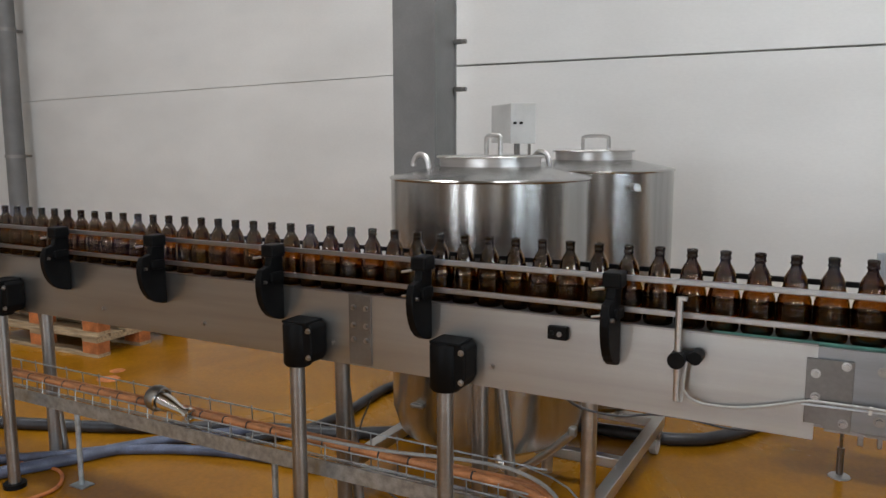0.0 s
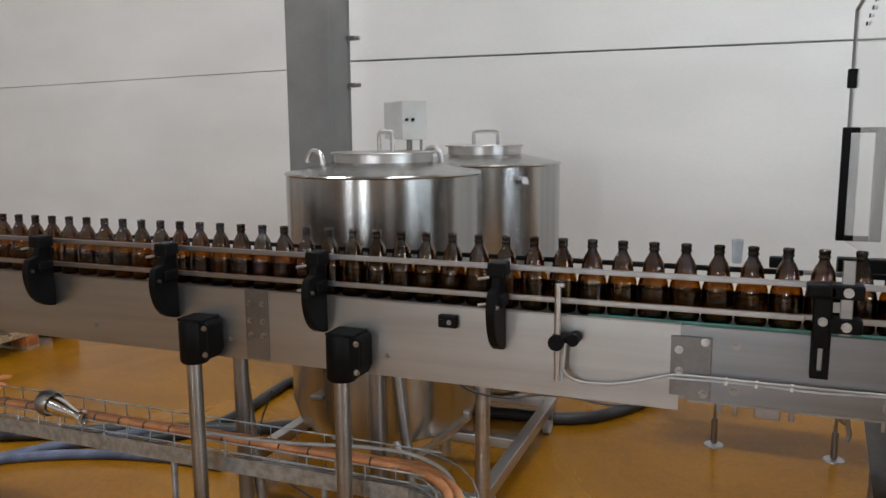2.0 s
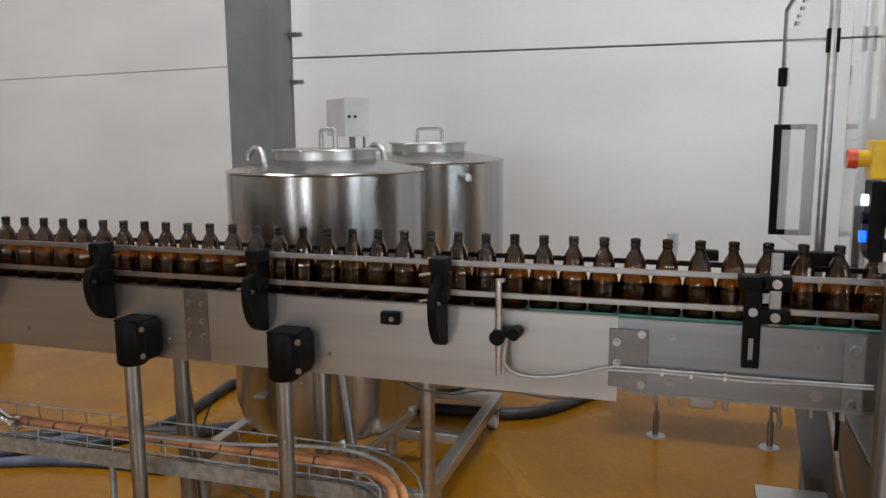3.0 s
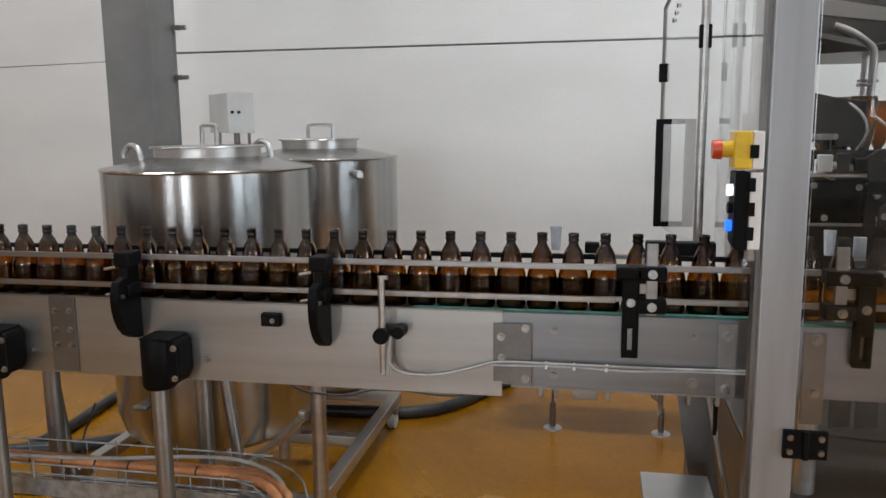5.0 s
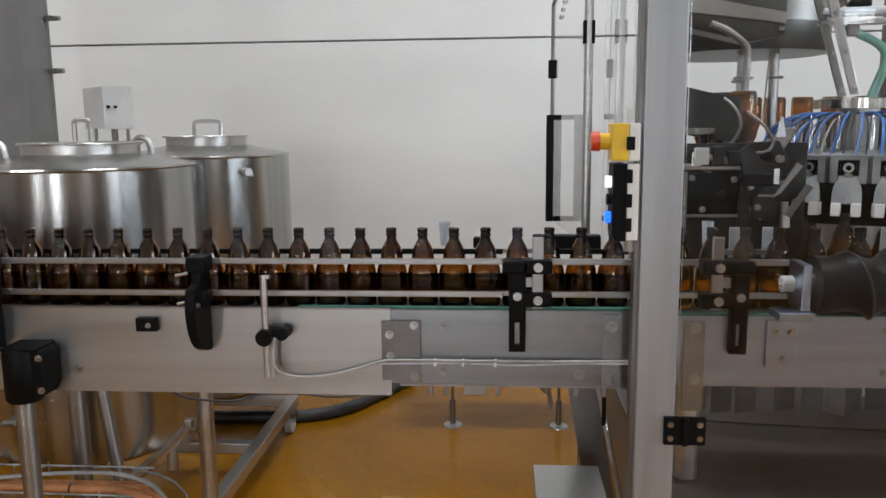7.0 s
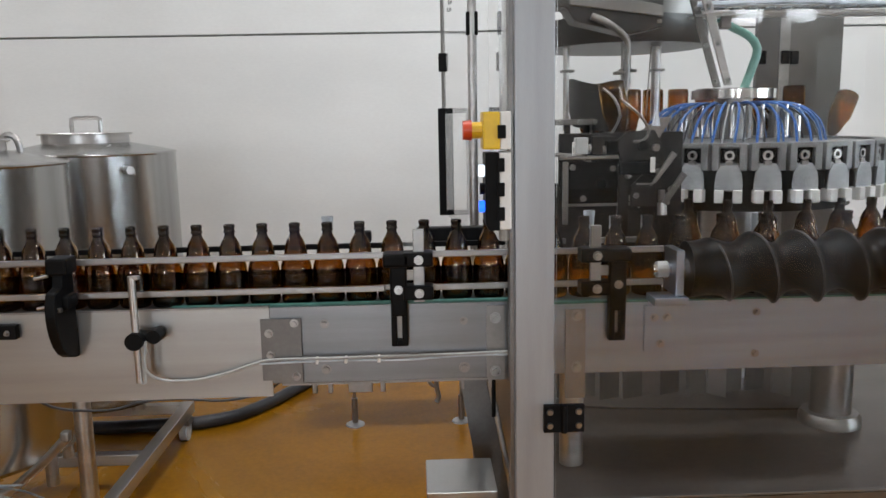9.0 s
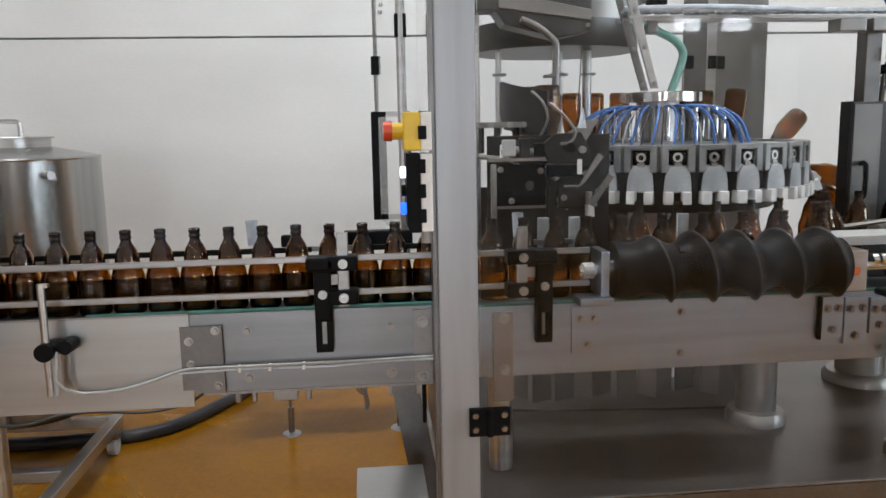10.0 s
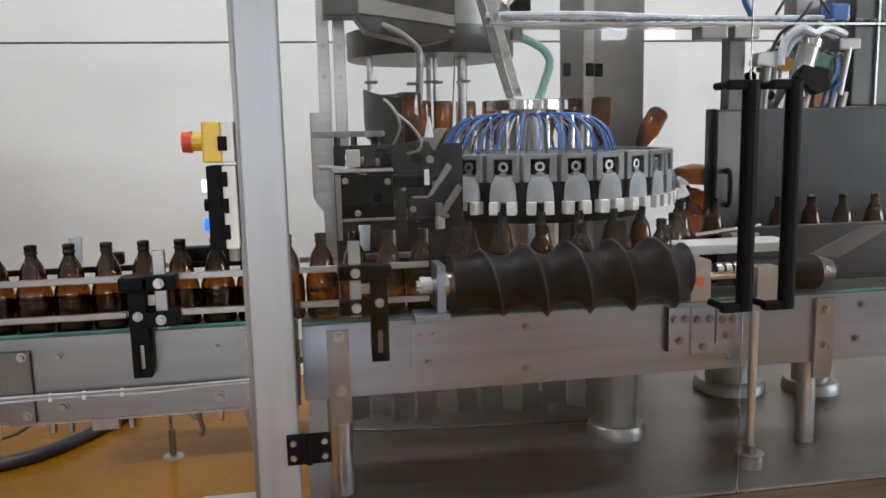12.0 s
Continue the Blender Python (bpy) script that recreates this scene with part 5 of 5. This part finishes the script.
    part("trough_fold", slab([(1.21, 1.705), (1.516, 1.665), (1.516, 1.70), (1.21, 1.76)], "y", 3.036, 3.049, 0.003), DULL, h)
    part("latch", box(1.498, 1.514, 3.040, 3.049, 1.645, 1.656, 0.002), BOLT, h)
    part("drum", lathe([(0.0, 1.604), (0.31, 1.604), (0.315, 1.61), (0.315, 1.70), (0.0, 1.70)], 64, 1.51, 3.52), HOPPER, h, soft=True)
    part("drum_collar", lathe([(0.20, 1.700), (0.28, 1.701), (0.28, 1.95), (0.20, 1.95)], 48, 1.56, 3.52), DULL, h, soft=True)
    part("outlet", sweep([(1.28, 3.03, 1.668), (1.331, 3.03, 1.647), (1.385, 3.03, 1.606), (1.398, 3.03, 1.58), (1.397, 3.03, 1.52), (1.393, 3.03, 1.43)], 0.012, 10, 0.02), DULL, h, "bent steel outlet pipe", soft=True)
    for z in (1.445, 1.482):
        part("outlet_tab", box(1.355, 1.388, 3.01, 3.045, z, z + 0.010, 0.003), DULL, h)
    for x, y, r in ((1.269, 3.40, 0.012), (1.487, 3.40, 0.014), (1.512, 3.44, 0.011), (1.612, 3.42, 0.018)):
        part("hanger", rod((x, y, 1.30), (x, y, 1.604), r, 12), STEEL, h, soft=True)
        part("hanger_clamp", box(x - 0.02, x + 0.026, y - 0.03, y + 0.02, 1.512, 1.522, 0.003), DULL, h)
    part("guy_wire", rod((1.56, 3.36, 1.35), (1.575, 3.36, 1.604), 0.0025, 6), DULL, h)
    moved(h, 0.06, -0.075)
    a = thing("tipping_arm", 1.66, 3.0, 1.4, "slanted pair of steel flats reaching down to the hub", "arm")
    for y, pts, m in ((2.93, [(1.575, 1.755), (1.607, 1.755), (1.705, 1.416), (1.68, 1.416)], STEEL), (3.0, [(1.562, 1.765), (1.587, 1.765), (1.697, 1.412), (1.672, 1.412)], DULL)):
        f = part("flat", slab(pts, "y", y, y + 0.01, 0.002), m, a)
        for u in (0.28, 0.62, 0.95):
            part("bolt", bolt(pts[0][0] + 0.016 + 0.103 * u, y, 1.755 - 0.34 * u, 0.007), BOLT, f)
    part("valve_block", box(1.70, 1.755, 3.0, 3.06, 1.685, 1.76, 0.006), BLACK, a)
    part("valve_knob", rod((1.665, 3.0, 1.70), (1.70, 3.01, 1.735), 0.018, 12), CHROME, a)
    part("swivel", rod((1.645, 3.0, 1.68), (1.69, 3.02, 1.72), 0.012, 12), DULL, a)
    part("hose_bracket", box(1.70, 1.735, 3.03, 3.07, 1.60, 1.65, 0.004), DULL, a)
    moved(a, 0.05, -0.053)
    w = thing("green_hose", 1.80, 3.05, 1.4, "soft green hose curving down to the hub", "hose")
    part("hose", sweep([(1.70, 3.05, 1.64), (1.744, 3.05, 1.610), (1.800, 3.05, 1.582), (1.831, 3.05, 1.54), (1.818, 3.05, 1.485), (1.787, 3.05, 1.40)], 0.014, 10), GREENTUBE, w, soft=True)
    moved(w, 0.05, -0.057)
    for x0, x1, m, y in ((2.01, 2.10, DARK_STEEL, 3.52), (2.105, 2.145, STEEL, 3.53), (2.15, 2.36, DULL, 3.55)):
        r = thing("rear_panel", (x0 + x1) / 2, y, 0.4, "upright grey steel panel at the back of the machine", "panel", "rear panels")
        part("sheet", box(x0, x1, y, y + 0.02, 0.40, 2.6, 0.002), m, r)
        part("hinge", box(x0 + 0.005, x0 + 0.035, y - 0.012, y - 0.0005, 1.46, 1.51, 0.003), BLACK, r)
    t = thing("cable_ladder", 2.2, 2.95, 1.63, "overhead wire tray with cables along the machine top", "cable tray")
    for y in (2.90, 2.96, 3.02):
        part("long_bar", box(1.60, 3.4, y, y + 0.008, 1.630, 1.637), STEEL, t)
    for k in range(34):
        x = 1.62 + k * 0.052
        part("rung", rod((x, 2.90, 1.645), (x + 0.01, 3.03, 1.66), 0.004, 6), GALV, t)
    part("cable", sweep([(1.60, 2.95, 1.665), (1.9, 2.94, 1.668), (2.4, 2.97, 1.66), (3.3, 2.95, 1.665)], 0.009, 7), CLEARTUBE, t, soft=True)
    part("cable", sweep([(1.60, 2.99, 1.662), (2.1, 2.99, 1.66), (3.3, 2.99, 1.665)], 0.008, 7), GREYCABLE, t, soft=True)
    for x in (2.292, 2.405):
        part("lamp_block", box(x, x + 0.09, 2.89, 2.96, 1.585, 1.625, 0.004), DULL, t)
    moved(t, 0.07, -0.05)
    c = thing("filler_cabinet", 2.8, 3.0, 1.0, "dark steel filler cabinet with a small black handle", "cabinet")
    part("body", box(2.345, 3.4, 2.92, 2.98, 0.87, 1.358, 0.006), CABINET, c)
    part("door_edge", box(2.333, 2.3445, 2.915, 2.97, 0.985, 1.36, 0.002), BLACK, c)
    part("edge_flange", box(2.348, 2.445, 2.914, 2.9195, 0.90, 1.350, 0.002), DARK_STEEL, c)
    part("handle", sweep([(2.378, 2.913, 1.158), (2.378, 2.885, 1.155), (2.378, 2.885, 1.054), (2.378, 2.913, 1.050)], 0.008, 8, 0.01), BLACK, c, "small black pull handle")
    part("column", box(2.422, 2.478, 2.985, 3.04, 1.30, 1.606, 0.004), DARK_STEEL, c)
    part("column_rod", rod((2.45, 3.01, 1.606), (2.45, 3.01, 1.64), 0.012, 10), STEEL, c)
    moved(c, 0.03, -0.048)
    f = thing("filler_unit", 2.65, 2.95, 1.36, "cluster of filler valves, hoses and fittings on the cabinet", "filler")
    # Capping heads, clamps and hoses in a tangle on the cabinet.
    part("clamp_head", slab([(2.497, 1.50), (2.503, 1.54), (2.60, 1.548), (2.61, 1.51), (2.57, 1.49)], "y", 2.93, 2.98, 0.006), STEEL, f)
    part("clamp_stem", rod((2.535, 2.95, 1.358), (2.55, 2.95, 1.50), 0.016, 12), DULL, f, soft=True)
    part("clamp_wheel", rod((2.60, 2.92, 1.50), (2.61, 2.95, 1.51), 0.024, 16), CHROME, f)
    part("cylinder", rod((2.655, 2.95, 1.40), (2.70, 2.95, 1.56), 0.034, 18), STEEL, f, soft=True)
    part("cylinder_cap", rod((2.70, 2.95, 1.56), (2.706, 2.95, 1.582), 0.038, 18), CHROME, f, soft=True)
    part("lever_head", slab([(2.62, 1.46), (2.66, 1.50), (2.745, 1.47), (2.76, 1.42), (2.70, 1.40)], "y", 2.90, 2.93, 0.006), BLACK, f)
    part("green_guard", slab([(2.70, 1.50), (2.73, 1.545), (2.785, 1.53), (2.79, 1.48)], "y", 2.94, 2.99, 0.004), GREENSTRIP, f)
    part("toggle", rod((2.832, 2.93, 1.555), (2.805, 2.93, 1.40), 0.011, 10), STEEL, f, soft=True)
    part("toggle", rod((2.86, 2.96, 1.55), (2.83, 2.96, 1.42), 0.009, 10), BLACK, f, soft=True)
    part("toggle_head", box(2.79, 2.87, 2.92, 2.98, 1.545, 1.585, 0.006), DULL, f)
    part("orange_block", box(2.712, 2.765, 2.925, 2.97, 1.359, 1.41, 0.004), COPPER, f, "dull orange block")
    for p, r, m in (
        ([(2.585, 2.93, 1.50), (2.59, 2.92, 1.575), (2.64, 2.91, 1.615), (2.70, 2.92, 1.60), (2.75, 2.93, 1.62), (2.83, 2.95, 1.60)], 0.013, CLEARTUBE),
        ([(2.60, 2.96, 1.48), (2.62, 2.94, 1.56), (2.67, 2.94, 1.60), (2.74, 2.95, 1.61), (2.80, 2.95, 1.585)], 0.011, CLEARTUBE),
        ([(2.55, 2.94, 1.53), (2.58, 2.93, 1.60), (2.64, 2.93, 1.64), (2.70, 2.95, 1.70)], 0.006, HOSEBLACK),
        ([(2.56, 2.93, 1.66), (2.60, 2.92, 1.72), (2.68, 2.92, 1.73), (2.78, 2.95, 1.66), (2.84, 2.95, 1.60)], 0.005, HOSEBLACK),
        ([(2.735, 2.92, 1.36), (2.745, 2.91, 1.42), (2.78, 2.91, 1.47), (2.80, 2.94, 1.53)], 0.006, BLUETUBE),
        ([(2.76, 2.92, 1.36), (2.765, 2.91, 1.41), (2.80, 2.92, 1.44)], 0.006, BLUETUBE),
        ([(2.475, 2.93, 1.66), (2.44, 2.92, 1.72), (2.46, 2.92, 1.80), (2.52, 2.93, 1.85)], 0.012, BLUETUBE),
        ([(2.66, 2.94, 1.36), (2.64, 2.92, 1.40), (2.60, 2.92, 1.42), (2.57, 2.94, 1.36)], 0.010, HOSEBLACK)):
        part("hose", sweep(p, r, 8, 0.02), m, f, soft=True)
    for x, r in ((2.59, 0.014), (2.625, 0.018), (2.68, 0.016), (2.78, 0.014), (2.815, 0.017)):
        part("fitting", rod((x, 2.94, 1.358), (x + 0.012, 2.94, 1.41), r, 12), CHROME if x < 2.65 else DULL, f, soft=True)
    for k in range(7):
        x, y = 2.505 + 0.058 * k, 2.995 + 0.022 * (k % 3)
        top = 1.452 + 0.034 * ((k * 5) % 4)
        v = part("valve_stem", rod((x, y, 1.358), (x + 0.010, y, top), 0.0095, 10), (DULL, BOLT, STEEL)[k % 3], f, soft=True)
        part("stem_cap", lathe([(0.0, 0.0), (0.019, 0.0), (0.021, 0.006), (0.021, 0.024), (0.014, 0.032), (0.0, 0.033)], 14, x + 0.010, y, top - 0.002), (BLACK, DULL, CHROME, GREENSTRIP)[k % 4], v, soft=True)
        part("stem_nut", rod((x + 0.003, y, 1.395), (x + 0.004, y, 1.413), 0.016, 6), BOLT, v)
        part("hose", sweep([(x + 0.010, y, top + 0.028), (x + 0.022, y - 0.02, top + 0.07), (x + 0.058, y - 0.03, top + 0.085 - 0.01 * k), (x + 0.085, y + 0.01, top + 0.03), (x + 0.088, y + 0.03, 1.40)], 0.0055, 7, 0.015), (HOSEBLACK, CLEARTUBE, HOSEBLACK, GREYCABLE)[k % 4], f, soft=True)
        part("union", box(x + 0.012, x + 0.036, y - 0.035, y - 0.012, 1.37 + 0.02 * (k % 3), 1.395 + 0.02 * (k % 3), 0.004), (DULL, BLACK, BOLT)[k % 3], f)
    part("cross_pipe", rod((2.50, 3.03, 1.435), (2.90, 3.03, 1.445), 0.012, 12), STEEL, f, soft=True)
    part("blue_joint", box(2.77, 2.84, 2.94, 3.0, 1.64, 1.70, 0.01), BLUETUBE, f, "blue plastic coupling")
    part("head_column", box(2.672, 2.76, 2.99, 3.06, 1.52, 2.3, 0.004), DULL, f)
    part("head_taper", rod((2.716, 2.97, 1.52), (2.716, 2.97, 1.64), 0.02, 14, 0.04), DULL, f)
    part("top_housing", box(2.864, 3.3, 2.95, 3.3, 1.362, 1.74, 0.006), HOPPER, f)
    part("housing_edge", box(2.945, 2.953, 2.94, 2.9495, 1.365, 1.74, 0.001), STEEL, f)
    moved(f, 0.05, -0.048)
    s = thing("outfeed_star", 2.45, 2.78, 0.84, "flat plastic outfeed plate carrying rinsed bottles", "guide")
    part("plate", box(1.95, 4.9, 2.60, 2.912, 0.845, 0.8655, 0.003), CABINET, s)
    part("front_skirt", box(2.17, 4.9, 2.575, 2.597, 0.78, 1.005, 0.003), CABINET, s)
    for x in (3.7, 4.7):
        part("leg", box(x, x + 0.05, 2.73, 2.78, GROUND + 0.035, 0.845, 0.003), DULL, s)
    part("guide_block", box(2.16, 2.24, 2.50, 2.56, 0.962, 1.0, 0.003), STEEL, s)
    part("guide_rod", rod((2.05, 2.50, 1.0), (2.24, 2.50, 1.02), 0.007, 8), CHROME, s)
    moved(s, 0.01, -0.035)
    b = thing("rail_spacer", 0.8, 2.56, 0.93, "black plastic spacer block behind the guide rails", "spacer")
    part("block", box(0.70, 0.88, 2.54, 2.58, 0.94, 0.99, 0.005), BLACK, b)
    part("block", box(0.54, 0.58, 2.54, 2.57, 0.955, 0.985, 0.005), BLACK, b)
    for k, x in enumerate((1.215, 1.30, 1.60)):
        part("stop", box(x, x + 0.03, 2.55, 2.56, 0.93, 1.01, 0.002), CLEARWHITE, b, "pale plastic stop")
    for x in (0.46, 1.17):
        part("cup", lathe([(0.012, 0.955), (0.016, 1.02), (0.0155, 1.02), (0.0115, 0.956)], 14, x, 2.60), CLEARTUBE, b, "translucent plastic cup", soft=True)


# ---- what moves ----
def motions():
    for b in made_bottles:
        s = b["start"]
        # Closer rows while the bottle tips over.
        first = T3 + (141 - 62) / -TURN_RATE - s
        times = [k * 0.1 for k in range(121) if k % 4 == 0 or first - 0.15 < k * 0.1 < first + 0.85]
        walk(b, [(t, bottle_pose(t + s)) for t in times])
    walk(screw, [(t * 0.1, pose(1.636, 2.33, 0.905, -36.0 / TACT * t, 0, 0)) for t in range(121)])
    walk(wheel, [(float(t), pose(HUB[0], HUB[1], DROP, 0, 0, TURN_RATE * t)) for t in range(13)])
    for g, a in grippers:
        rows = []
        for t in range(121):
            phi = (a + TURN_RATE * t * 0.1 + 62) % 360 - 360 - 62
            tip = tip_angle(phi) if phi > -395 else 0.0
            rows.append((t * 0.1, pose(0, 0, dip(tip)) @ pose(*g.location, 0, 0, a) @ pose(0, 0, 0, 0, -tip, 0)))
        walk(g, rows)


hall()
column()
downpipe()
pallet(-4.60, 4.13, GROUND, 2)
pallet(-4.62, 4.14, GROUND + 0.145, 3)
tanks()
conveyor()
sensor_rod()
slotted_bracket(0.654, 0.703)
slotted_bracket(1.178, 1.125)
cable_tray()
hoses()
made_bottles = bottles()
machine_frame()
controls()
side_panel()
machine_conveyor()
screw = feed_screw()
wheel, grippers = carousel()
machine_interior()
motions()
